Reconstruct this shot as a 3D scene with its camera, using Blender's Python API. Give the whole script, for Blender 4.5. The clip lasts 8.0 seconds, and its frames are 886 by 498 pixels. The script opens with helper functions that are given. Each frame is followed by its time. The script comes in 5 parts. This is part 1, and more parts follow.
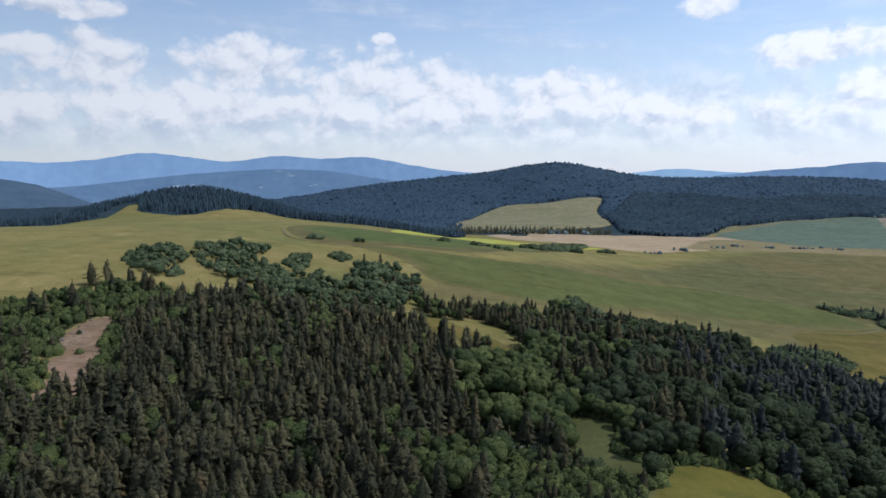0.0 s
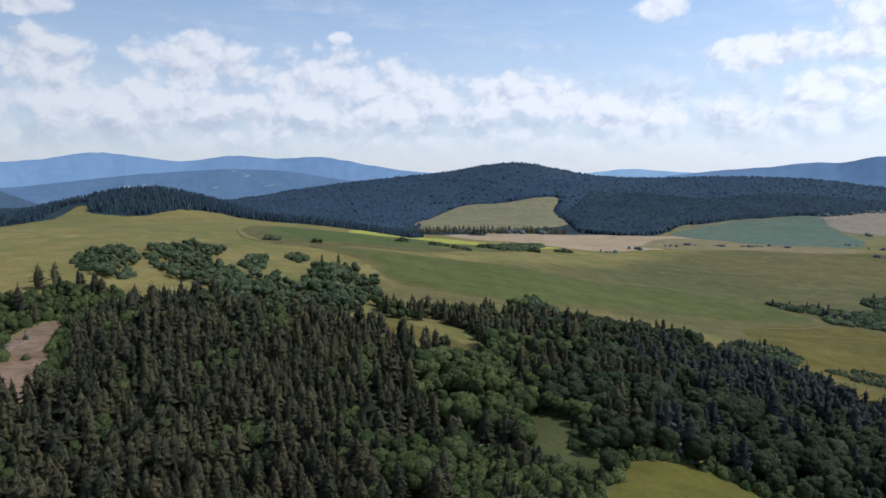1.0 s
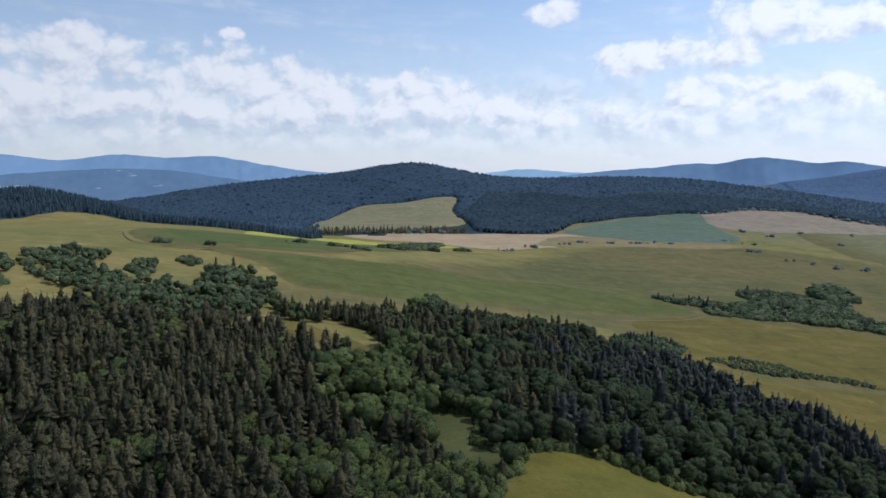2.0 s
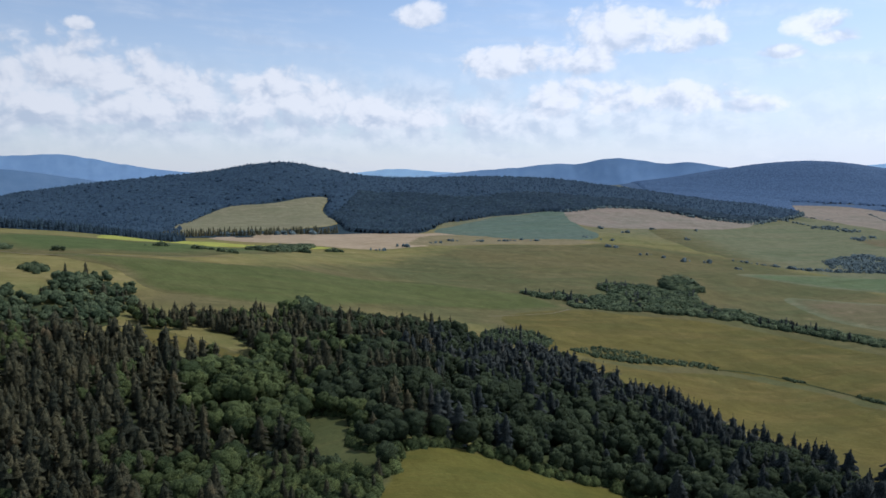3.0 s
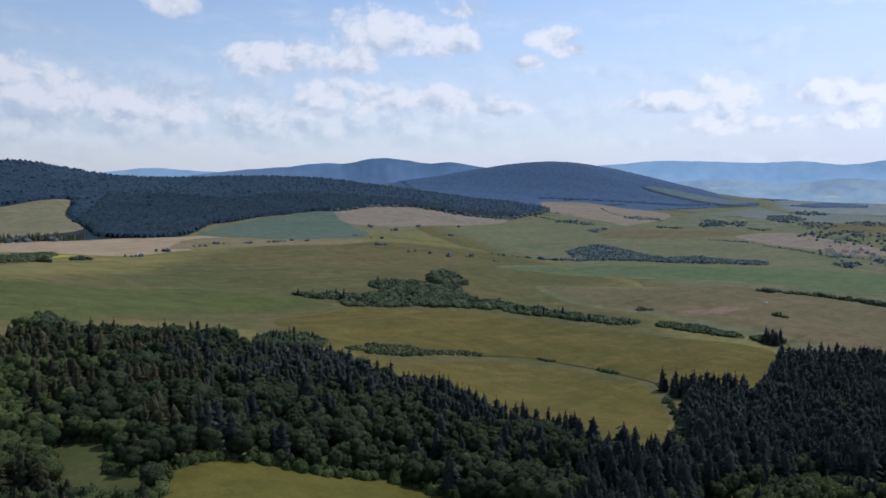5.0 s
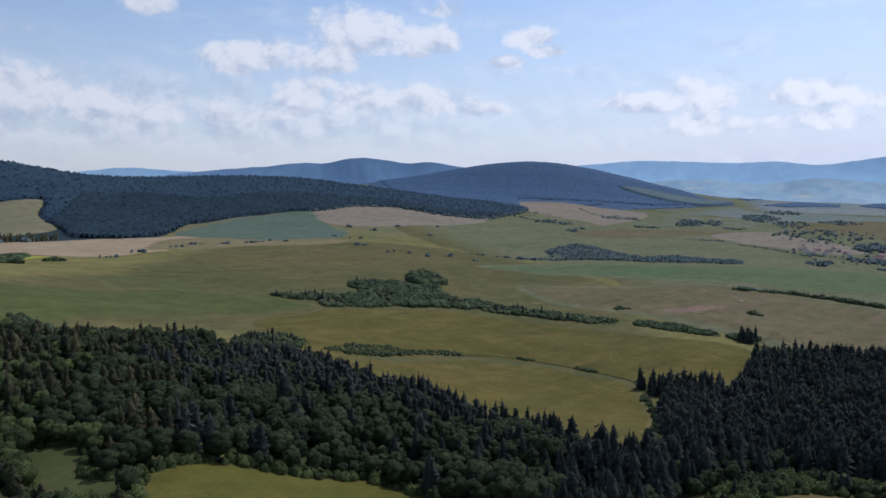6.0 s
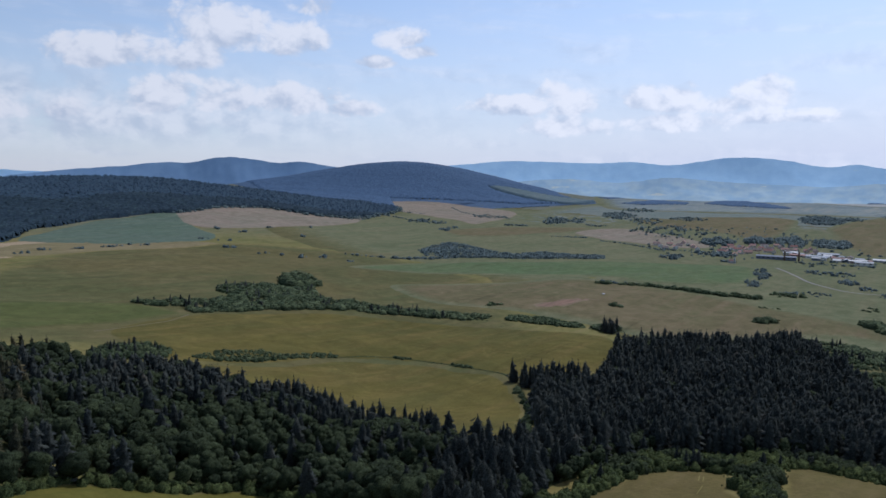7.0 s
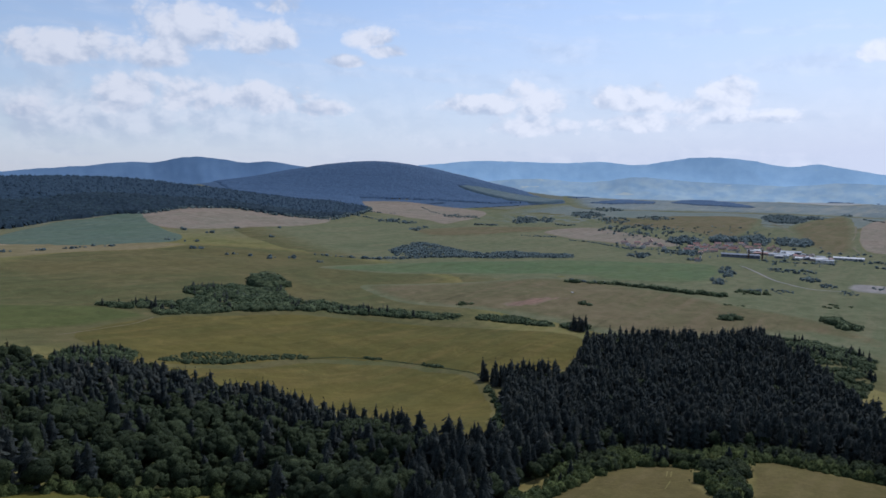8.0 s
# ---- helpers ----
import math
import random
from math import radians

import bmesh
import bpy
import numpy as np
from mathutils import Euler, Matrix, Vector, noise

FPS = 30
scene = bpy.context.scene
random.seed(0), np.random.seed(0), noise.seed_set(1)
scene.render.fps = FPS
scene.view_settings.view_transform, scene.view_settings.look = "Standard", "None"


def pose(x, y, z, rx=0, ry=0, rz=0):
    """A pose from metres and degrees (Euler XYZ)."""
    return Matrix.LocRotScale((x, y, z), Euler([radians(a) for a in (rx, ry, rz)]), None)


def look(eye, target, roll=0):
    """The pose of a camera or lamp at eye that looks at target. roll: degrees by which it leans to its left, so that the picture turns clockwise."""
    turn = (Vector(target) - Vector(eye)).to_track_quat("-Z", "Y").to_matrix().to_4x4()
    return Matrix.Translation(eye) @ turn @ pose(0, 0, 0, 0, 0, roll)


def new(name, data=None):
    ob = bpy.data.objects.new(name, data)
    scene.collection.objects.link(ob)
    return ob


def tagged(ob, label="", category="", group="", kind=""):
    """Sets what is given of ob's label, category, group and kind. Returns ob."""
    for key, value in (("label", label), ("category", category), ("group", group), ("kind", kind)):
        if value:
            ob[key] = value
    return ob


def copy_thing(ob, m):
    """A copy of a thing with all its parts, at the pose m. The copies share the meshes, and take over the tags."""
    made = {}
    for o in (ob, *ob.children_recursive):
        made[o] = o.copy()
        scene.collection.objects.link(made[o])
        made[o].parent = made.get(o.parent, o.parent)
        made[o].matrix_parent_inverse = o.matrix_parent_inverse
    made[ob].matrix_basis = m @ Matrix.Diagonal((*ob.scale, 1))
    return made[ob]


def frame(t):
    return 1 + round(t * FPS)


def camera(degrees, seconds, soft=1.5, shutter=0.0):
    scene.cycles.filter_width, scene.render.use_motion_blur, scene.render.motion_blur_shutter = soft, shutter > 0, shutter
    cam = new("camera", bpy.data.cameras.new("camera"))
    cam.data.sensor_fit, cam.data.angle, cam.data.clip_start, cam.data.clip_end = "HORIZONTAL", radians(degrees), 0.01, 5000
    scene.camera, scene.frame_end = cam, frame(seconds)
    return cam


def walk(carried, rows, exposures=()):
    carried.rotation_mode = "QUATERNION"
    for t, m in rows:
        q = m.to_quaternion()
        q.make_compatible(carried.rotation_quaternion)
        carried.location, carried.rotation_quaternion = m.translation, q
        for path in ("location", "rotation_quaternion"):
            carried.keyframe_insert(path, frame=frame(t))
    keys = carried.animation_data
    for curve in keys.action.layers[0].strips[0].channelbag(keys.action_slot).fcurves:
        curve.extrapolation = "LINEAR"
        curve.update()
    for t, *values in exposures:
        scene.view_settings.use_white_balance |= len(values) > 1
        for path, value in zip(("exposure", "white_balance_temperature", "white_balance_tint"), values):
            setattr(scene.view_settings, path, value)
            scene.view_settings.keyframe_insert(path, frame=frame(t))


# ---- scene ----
# ---- camera: a drone that hovers and pans to the right ----
cam = camera(64.26, 8.0, soft=1.6)
ROWS = [
    (0.0, 0.0, -6.42, 0.28), (0.5, 1.2, -6.43, 0.26), (1.0, 3.39, -6.43, 0.25), (1.2, 4.46, -6.44, 0.22),
    (2.3, 14.72, -6.47, 0.10), (2.5, 16.77, -6.48, 0.07), (3.0, 21.98, -6.5, 0.05), (3.5, 27.26, -6.51, 0.01),
    (4.0, 31.91, -6.52, -0.05), (4.5, 35.74, -6.53, -0.09), (5.0, 40.51, -6.54, -0.09), (5.2, 40.97, -6.54, -0.10),
    (6.3, 44.05, -6.55, -0.19), (6.5, 46.89, -6.55, -0.19), (7.0, 52.44, -6.53, -0.22), (7.5, 54.48, -6.52, -0.22),
    (8.0, 54.87, -6.54, -0.21),
]
EYE_Z = 150.0
EXPOSURE = 0.0
walk(cam, [(t, pose(0, 0, EYE_Z, 0, 0, -turn) @ pose(0, 0, 0, 90 + pitch) @ pose(0, 0, 0, 0, 0, -roll)) for t, turn, pitch, roll in ROWS],
     exposures=[(0.0, EXPOSURE + 0.30, 5850, 12), (1.0, EXPOSURE + 0.26, 5830, 12), (2.5, EXPOSURE + 0.19, 5780, 12), (3.0, EXPOSURE + 0.14, 5765, 12), (3.5, EXPOSURE + 0.05, 5750, 12),
                (4.5, EXPOSURE - 0.04, 5720, 13), (6.5, EXPOSURE - 0.13, 5690, 14), (8.0, EXPOSURE - 0.17, 5670, 14)])

# ---- daylight ----
SUN_BEARING, SUN_HEIGHT = 90.0, 52.0


def clear(nt):
    nt.nodes.clear()
    return nt


def math_node(nt, op, a, b=None, clamp=False):
    n = nt.nodes.new("ShaderNodeMath")
    n.operation, n.use_clamp = op, clamp
    for k, v in enumerate((a, b)):
        if v is None:
            continue
        if isinstance(v, (int, float)):
            n.inputs[k].default_value = v
        else:
            nt.links.new(v, n.inputs[k])
    return n.outputs[0]


def mix_col(nt, f, a, b, mode="MIX"):
    n = nt.nodes.new("ShaderNodeMix")
    n.data_type, n.blend_type = "RGBA", mode
    for k, v in ((0, f), (6, a), (7, b)):
        if isinstance(v, (int, float)):
            n.inputs[k].default_value = v
        elif isinstance(v, tuple):
            n.inputs[k].default_value = (*v, 1)
        else:
            nt.links.new(v, n.inputs[k])
    return n.outputs[2]


def noise_node(nt, vec, scale, detail=4, rough=0.55, distort=0.0):
    n = nt.nodes.new("ShaderNodeTexNoise")
    n.inputs["Scale"].default_value, n.inputs["Detail"].default_value = scale, detail
    n.inputs["Roughness"].default_value, n.inputs["Distortion"].default_value = rough, distort
    if vec is not None:
        nt.links.new(vec, n.inputs["Vector"])
    return n.outputs["Fac"]


def ramp_node(nt, f, lo, hi, smooth=True):
    n = nt.nodes.new("ShaderNodeMapRange")
    n.interpolation_type = "SMOOTHSTEP" if smooth else "LINEAR"
    n.inputs[1].default_value, n.inputs[2].default_value = lo, hi
    nt.links.new(f, n.inputs[0])
    return n.outputs[0]


# clouds: bearing, height, half-width, half-height (degrees)
CLOUDS = [
    (-25.8, 7.6, 4.7, 2.4), (-29.4, 8.6, 3.1, 1.1), (-15.4, 7.9, 5.5, 2.7), (-30.0, 4.8, 4.2, 2.0),
    (-21.6, 4.9, 7.8, 2.2), (-5.1, 6.9, 6.7, 2.8), (1.2, 6.0, 4.9, 2.2), (9.7, 5.7, 5.8, 2.4),
    (14.5, 4.7, 5.0, 1.4), (-16.0, 4.4, 14.5, 1.9), (-1.0, 4.3, 14.7, 1.8), (19.4, 4.0, 9.0, 1.3),
    (-4.7, 10.1, 1.1, 0.6), (20.4, 11.8, 2.7, 1.2), (-27.5, 11.3, 4.4, 1.0), (27.5, 8.3, 4.5, 1.7),
    (32.7, 8.2, 4.0, 1.4), (35.7, 10.4, 4.9, 2.5), (40.5, 9.8, 3.0, 2.0), (41.5, 12.2, 2.5, 1.0),
    (31.1, 5.3, 4.0, 2.0), (35.2, 5.3, 4.2, 1.6), (40.4, 5.2, 4.4, 1.5), (45.4, 4.6, 3.6, 0.8),
    (49.0, 10.1, 2.0, 1.2), (50.5, 9.0, 1.9, 0.7), (46.9, 8.2, 1.9, 0.6), (62.3, 5.2, 3.2, 2.0),
    (58.3, 4.9, 4.7, 1.1), (69.7, 5.1, 3.6, 1.5), (73.0, 4.7, 3.0, 1.0), (76.5, 5.2, 3.0, 1.6),
    (62.3, 3.3, 4.2, 1.1), (70.5, 3.5, 5.3, 1.0), (86.4, 7.9, 1.8, 1.0), (77.0, 3.8, 5.2, 0.8),
]


def billow(nt, vec):
    """Heaped cloud relief about zero, and the soft noise under it."""
    soft = nt.nodes.new("ShaderNodeTexNoise")
    soft.inputs["Scale"].default_value, soft.inputs["Detail"].default_value = 0.33, 6
    nt.links.new(vec, soft.inputs["Vector"])
    bent = nt.nodes.new("ShaderNodeVectorMath")
    bent.operation = "MULTIPLY_ADD"
    bent.inputs[1].default_value = (2.6, 2.6, 0)
    nt.links.new(soft.outputs["Color"], bent.inputs[0])
    nt.links.new(vec, bent.inputs[2])
    total = math_node(nt, "MULTIPLY", math_node(nt, "SUBTRACT", soft.outputs["Fac"], 0.5), 1.1)
    for scale, share in ((0.34, 0.80), (0.85, 0.40), (2.2, 0.18)):
        cell = nt.nodes.new("ShaderNodeTexVoronoi")
        cell.voronoi_dimensions = "2D"
        cell.inputs["Scale"].default_value = scale
        nt.links.new(bent.outputs[0], cell.inputs["Vector"])
        total = math_node(nt, "ADD", total, math_node(nt, "MULTIPLY", math_node(nt, "SUBTRACT", 0.42, cell.outputs["Distance"]), share))
    return total, soft.outputs["Fac"]


def build_sky():
    w = bpy.data.worlds.new("sky")
    scene.world = w
    w.use_nodes = True
    nt = clear(w.node_tree)
    L = nt.links.new
    sky = nt.nodes.new("ShaderNodeTexSky")
    sky.sky_type, sky.sun_disc = "NISHITA", False
    sky.sun_elevation, sky.sun_rotation = radians(SUN_HEIGHT), radians(SUN_BEARING)
    sky.altitude, sky.air_density, sky.dust_density, sky.ozone_density = 700, 1.0, SKY_DUST, 1.5
    tc = nt.nodes.new("ShaderNodeTexCoord")
    sep = nt.nodes.new("ShaderNodeSeparateXYZ")
    L(tc.outputs["Generated"], sep.inputs[0])
    az = math_node(nt, "MULTIPLY", math_node(nt, "ARCTAN2", sep.outputs[0], sep.outputs[1]), 57.2958)
    el = math_node(nt, "MULTIPLY", math_node(nt, "ARCSINE", sep.outputs[2]), 57.2958)
    com = nt.nodes.new("ShaderNodeCombineXYZ")
    L(az, com.inputs[0])
    L(math_node(nt, "MULTIPLY", el, 1.3), com.inputs[1])
    up = nt.nodes.new("ShaderNodeVectorMath")
    up.operation = "ADD"
    up.inputs[1].default_value = (0.55, 1.0, 0)
    L(com.outputs[0], up.inputs[0])
    heap, puff = billow(nt, com.outputs[0])
    heap_up = billow(nt, up.outputs[0])[0]
    relief = math_node(nt, "SUBTRACT", heap, heap_up)
    wisp_vec = nt.nodes.new("ShaderNodeCombineXYZ")
    L(math_node(nt, "MULTIPLY", az, 0.25), wisp_vec.inputs[0])
    L(math_node(nt, "ADD", math_node(nt, "MULTIPLY", el, 1.6), math_node(nt, "MULTIPLY", az, 0.08)), wisp_vec.inputs[1])
    wisp = ramp_node(nt, noise_node(nt, wisp_vec.outputs[0], 0.35, 5, 0.6), 0.42, 0.78)
    body, lift = None, None
    for a, e, ra, re in CLOUDS:
        da = math_node(nt, "DIVIDE", math_node(nt, "SUBTRACT", az, a), ra)
        de = math_node(nt, "DIVIDE", math_node(nt, "SUBTRACT", el, e), re)
        # flat below, heaped above
        below = math_node(nt, "MAXIMUM", math_node(nt, "MULTIPLY", de, -1.25), de)
        d = math_node(nt, "SUBTRACT", 1.0, math_node(nt, "ADD", math_node(nt, "MULTIPLY", da, da), math_node(nt, "MULTIPLY", below, below)))
        d = math_node(nt, "MAXIMUM", d, -1.0)
        body = d if body is None else math_node(nt, "MAXIMUM", body, d)
        top = math_node(nt, "MULTIPLY", math_node(nt, "MAXIMUM", d, 0.0), math_node(nt, "ADD", de, 0.45))
        lift = top if lift is None else math_node(nt, "ADD", lift, top)
    # broken cloud all over the rest of the sky
    far = noise_node(nt, tc.outputs["Generated"], 3.2, 8, 0.58)
    dens = ramp_node(nt, math_node(nt, "ADD", body, math_node(nt, "MULTIPLY", heap, 1.25)), -0.12, 0.78)
    outside = math_node(nt, "MULTIPLY", ramp_node(nt, far, 0.5, 0.66), ramp_node(nt, el, 19, 30))
    band = math_node(nt, "MULTIPLY", ramp_node(nt, puff, 0.28, 0.56),
                     math_node(nt, "MULTIPLY", ramp_node(nt, el, 0.5, 3.5), math_node(nt, "SUBTRACT", 1.0, ramp_node(nt, el, 3.5, 9.5))))
    left = math_node(nt, "SUBTRACT", 1.0, ramp_node(nt, az, 18, 60))
    band = math_node(nt, "MULTIPLY", band, math_node(nt, "ADD", math_node(nt, "MULTIPLY", left, 0.72), 0.15))
    thin = math_node(nt, "MULTIPLY", wisp, 0.45)
    dens = math_node(nt, "MAXIMUM", dens, math_node(nt, "MAXIMUM", outside, math_node(nt, "MAXIMUM", band, thin)))
    shade = ramp_node(nt, math_node(nt, "ADD", math_node(nt, "MULTIPLY", lift, 0.7), math_node(nt, "MULTIPLY", relief, 1.5)), -0.75, 0.75)
    cloud = mix_col(nt, shade, CLOUD_BASE, CLOUD_TOP)
    hazef = math_node(nt, "SUBTRACT", 1.0, ramp_node(nt, math_node(nt, "ABSOLUTE", el), -2.0, 17.0, False))
    hazef = math_node(nt, "ADD", math_node(nt, "MULTIPLY", hazef, 0.8), math_node(nt, "ADD", math_node(nt, "MULTIPLY", ramp_node(nt, az, 10, 95), 0.3), 0.05), True)
    air = nt.nodes.new("ShaderNodeVectorMath")
    air.operation = "SCALE"
    air.inputs[3].default_value = SKY_STRENGTH
    L(mix_col(nt, 1.0, sky.outputs[0], (1.03, 1.05, 1.02), "MULTIPLY"), air.inputs[0])
    col = mix_col(nt, hazef, air.outputs[0], HORIZON)
    col = mix_col(nt, math_node(nt, "MULTIPLY", dens, 0.94), col, cloud)
    # the air is brighter towards the sun
    glow = nt.nodes.new("ShaderNodeMapRange")
    for k, val in ((1, -40.0), (2, 90.0), (3, 0.72), (4, 1.26)):
        glow.inputs[k].default_value = val
    L(math_node(nt, "SUBTRACT", 90.0, math_node(nt, "ABSOLUTE", math_node(nt, "SUBTRACT", az, SUN_BEARING))), glow.inputs[0])
    gl = nt.nodes.new("ShaderNodeVectorMath")
    gl.operation = "SCALE"
    L(col, gl.inputs[0])
    L(glow.outputs[0], gl.inputs[3])
    col = gl.outputs[0]
    bg = nt.nodes.new("ShaderNodeBackground")
    L(col, bg.inputs[0])
    out = nt.nodes.new("ShaderNodeOutputWorld")
    L(bg.outputs[0], out.inputs[0])


SKY_STRENGTH, SKY_DUST = 0.118, 0.3
CLOUD_BASE, CLOUD_TOP, HORIZON = (0.50, 0.555, 0.635), (0.80, 0.80, 0.805), (0.605, 0.63, 0.695)
build_sky()
lamp = bpy.data.lights.new("sun", "SUN")
lamp.energy, lamp.angle, lamp.color = 2.15, radians(0.6), (1.0, 0.95, 0.87)
sun = new("sun", lamp)
_sd = Vector((math.sin(radians(SUN_BEARING)) * math.cos(radians(SUN_HEIGHT)), math.cos(radians(SUN_BEARING)) * math.cos(radians(SUN_HEIGHT)), math.sin(radians(SUN_HEIGHT))))
sun.matrix_world = look(_sd * 900 + Vector((0, 0, 150)), (0, 0, 150))


# ---- the lie of the land ----
# metres below the drone, by bearing (rows) and distance (columns)
DIST = [0, 150, 300, 500, 800, 1200, 1800, 2600, 3500, 5000]
BEAR = [-60, -40, -25, -10, 5, 20, 35, 50, 65, 80, 100, 130]
DROP = [
    [100, 110, 112, 92, 76, 95, 120, 145, 165, 185],
    [97, 111, 110, 86, 64, 84, 115, 145, 165, 185],
    [96, 112, 110, 84, 62, 80, 118, 145, 165, 185],
    [96, 112, 113, 96, 75, 84, 130, 145, 160, 185],
    [97, 108, 117, 112, 97, 124, 142, 135, 150, 185],
    [98, 105, 113, 130, 143, 143, 147, 142, 150, 185],
    [101, 112, 137, 154, 163, 162, 152, 142, 150, 185],
    [104, 116, 138, 177, 185, 188, 187, 175, 170, 185],
    [105, 116, 134, 170, 186, 190, 199, 188, 184, 184],
    [105, 114, 128, 165, 188, 192, 199, 186, 182, 184],
    [105, 112, 126, 160, 186, 192, 199, 186, 182, 184],
    [103, 110, 118, 130, 150, 165, 180, 184, 184, 185],
]
# hills: bearing, distance, height, half-width across, half-width along the sight line
HILLS = [
    (-18.5, 1430, 77, 158, 130), (-27, 1400, -13, 295, 110), (-9, 1400, -32, 172, 110),
    (9.4, 2700, 88, 201, 340), (-1, 2750, 92, 396, 330), (17, 2900, 29, 222, 330),
    (27, 3000, 98, 455, 420), (40, 3000, 3, 242, 380), (50.3, 4100, 146, 475, 330), (43, 4000, 73, 684, 330), (57, 4100, 6, 326, 300),
    (26, 2350, 26, 468, 160),
]


def spline(xs, ys, x):
    """Smooth curve through (xs, ys) along axis 0, for arrays."""
    xs, ys = np.asarray(xs, float), np.asarray(ys, float)
    i = np.clip(np.searchsorted(xs, x) - 1, 0, len(xs) - 2)
    slope = np.gradient(ys, xs, axis=0)
    h = xs[i + 1] - xs[i]
    u = np.clip((x - xs[i]) / h, 0, 1)
    return ((1 + 2 * u) * (1 - u) ** 2 * ys[i] + u * u * (3 - 2 * u) * ys[i + 1]
            + h * u * (1 - u) ** 2 * slope[i] - h * u * u * (1 - u) * slope[i + 1])


_fine_r = np.concatenate([np.arange(0, 1000, 10.0), np.arange(1000, 5600, 40.0)])
_fine_a = np.arange(-180.0, 181.0, 1.0)
_rows = np.array([spline(DIST, d, np.minimum(_fine_r, 5000)) for d in DROP])
_back = (_rows[0] + _rows[-1]) / 2
_rows = np.vstack([_back, _rows, _back])
_table = np.array([spline([-180] + BEAR + [180], _rows[:, j], _fine_a) for j in range(len(_fine_r))]).T
# the spur under the drone is round: blend all bearings near the centre
_w = np.clip((_fine_r - 40) / 160, 0, 1)[None, :]
_table = _table * _w + _table.mean(0, keepdims=True) * (1 - _w)
_table = sum(np.roll(_table, k, 0) for k in range(-3, 4)) / 7


def ground(x, y):
    """Height of the land at x, y (arrays or numbers)."""
    x, y = np.asarray(x, float), np.asarray(y, float)
    r = np.hypot(x, y)
    a = np.degrees(np.arctan2(x, y))
    ai = np.clip((a + 180), 0, 359.999)
    i = ai.astype(int)
    u = ai - i
    rr = np.minimum(r, _fine_r[-1] - 1)
    j = np.clip(np.searchsorted(_fine_r, rr, side="right") - 1, 0, len(_fine_r) - 2)
    v = (rr - _fine_r[j]) / (_fine_r[j + 1] - _fine_r[j])
    t = _table
    drop = (t[i, j] * (1 - u) + t[i + 1, j] * u) * (1 - v) + (t[i, j + 1] * (1 - u) + t[i + 1, j + 1] * u) * v
    z = EYE_Z - drop
    for ba, br, h, sa, sr in HILLS:
        s, c = np.sin(np.radians(ba)), np.cos(np.radians(ba))
        along, across = x * s + y * c - br, x * c - y * s
        z = z + h * np.exp(-0.5 * ((across / sa) ** 2 + (along / sr) ** 2))
    big = np.clip((r - 250) / 600, 0, 1)
    z = z + big * (1.3 * np.sin(x / 61 + 1.3 * np.sin(y / 83)) * np.cos(y / 71) + 0.8 * np.sin(x / 33 + y / 47))
    return z


# ---- outlines on the plan, in metres ----
W_SPRUCE_LEFT = [(-150, 204), (-211, 294), (-179, 297), (-168, 316), (-154, 328), (-182, 397), (-183, 429), (-172, 464), (-141, 476), (-71, 475), (-36, 466), (-9, 454), (-15, 402), (-23, 331), (-11, 280), (-5, 204)]
W_BRUSH_LEFT = [(-211, 294), (-296, 420), (-265, 438), (-246, 456), (-221, 492), (-199, 491), (-170, 460), (-180, 429), (-182, 397), (-200, 421), (-213, 411), (-217, 371), (-207, 339), (-183, 297)]
W_SHRUBS_A = [(-265, 574), (-269, 618), (-252, 647), (-230, 624), (-215, 588), (-217, 564), (-201, 545), (-206, 526), (-225, 533), (-242, 549)]
W_SHRUBS_E = [(-223, 620), (-232, 660), (-209, 677), (-174, 688), (-162, 660), (-167, 620), (-134, 582), (-104, 573), (-107, 542), (-135, 529), (-168, 541), (-201, 575)]
W_SHRUBS_B = [(-137, 603), (-141, 651), (-125, 656), (-116, 617), (-124, 592)]
W_SHRUBS_C = [(-155, 498), (-136, 534), (-105, 581), (-83, 553), (-80, 625), (-74, 659), (-50, 660), (-22, 613), (-18, 549), (-35, 504), (-56, 479), (-88, 484), (-134, 464)]
W_SHRUBS_D = [(-112, 678), (-103, 695), (-86, 669), (-97, 652)]
W_ROW_MID = [(-21, 530), (24, 536), (70, 551), (92, 523), (80, 479), (56, 471), (27, 503), (-10, 494)]
GLADE = [(-38, 490), (-10, 500), (10, 486), (29, 466), (47, 441), (43, 425), (27, 439), (6, 454), (-25, 467), (-36, 473)]
W_FINGER = [(108, 622), (122, 629), (133, 581), (143, 564), (117, 570)]
W_MIXED = [(-33, 249), (-53, 446), (-2, 446), (44, 420), (54, 454), (45, 487), (66, 541), (130, 548), (190, 560), (237, 549), (224, 477), (266, 454), (289, 420), (290, 380), (315, 350), (301, 287), (309, 247), (272, 187), (239, 146), (190, 166), (181, 213), (179, 229), (158, 245), (129, 253), (99, 259), (84, 252), (71, 232), (54, 190)]
W_SPRUCE_EDGE = [(215, 461), (273, 467), (293, 426), (293, 384), (323, 359), (305, 291), (319, 255), (274, 189), (246, 180), (260, 219), (274, 282), (262, 343), (221, 378), (169, 360)]
NEAR_GLADE = [(57, 320), (75, 310), (74, 284), (68, 269), (74, 258), (84, 258), (74, 240), (67, 237), (52, 262), (53, 290)]
W_LOW = [(26, 281), (52, 261), (66, 236), (74, 237), (52, 184), (11, 217)]
W_FRINGE = [(185, 113), (228, 129), (283, 131), (326, 121), (336, 96), (359, 75), (368, 56), (365, 31), (372, -4), (334, -4), (341, 10), (343, 36), (347, 57), (334, 65), (310, 78), (309, 93), (303, 109), (281, 116), (240, 121), (192, 102)]
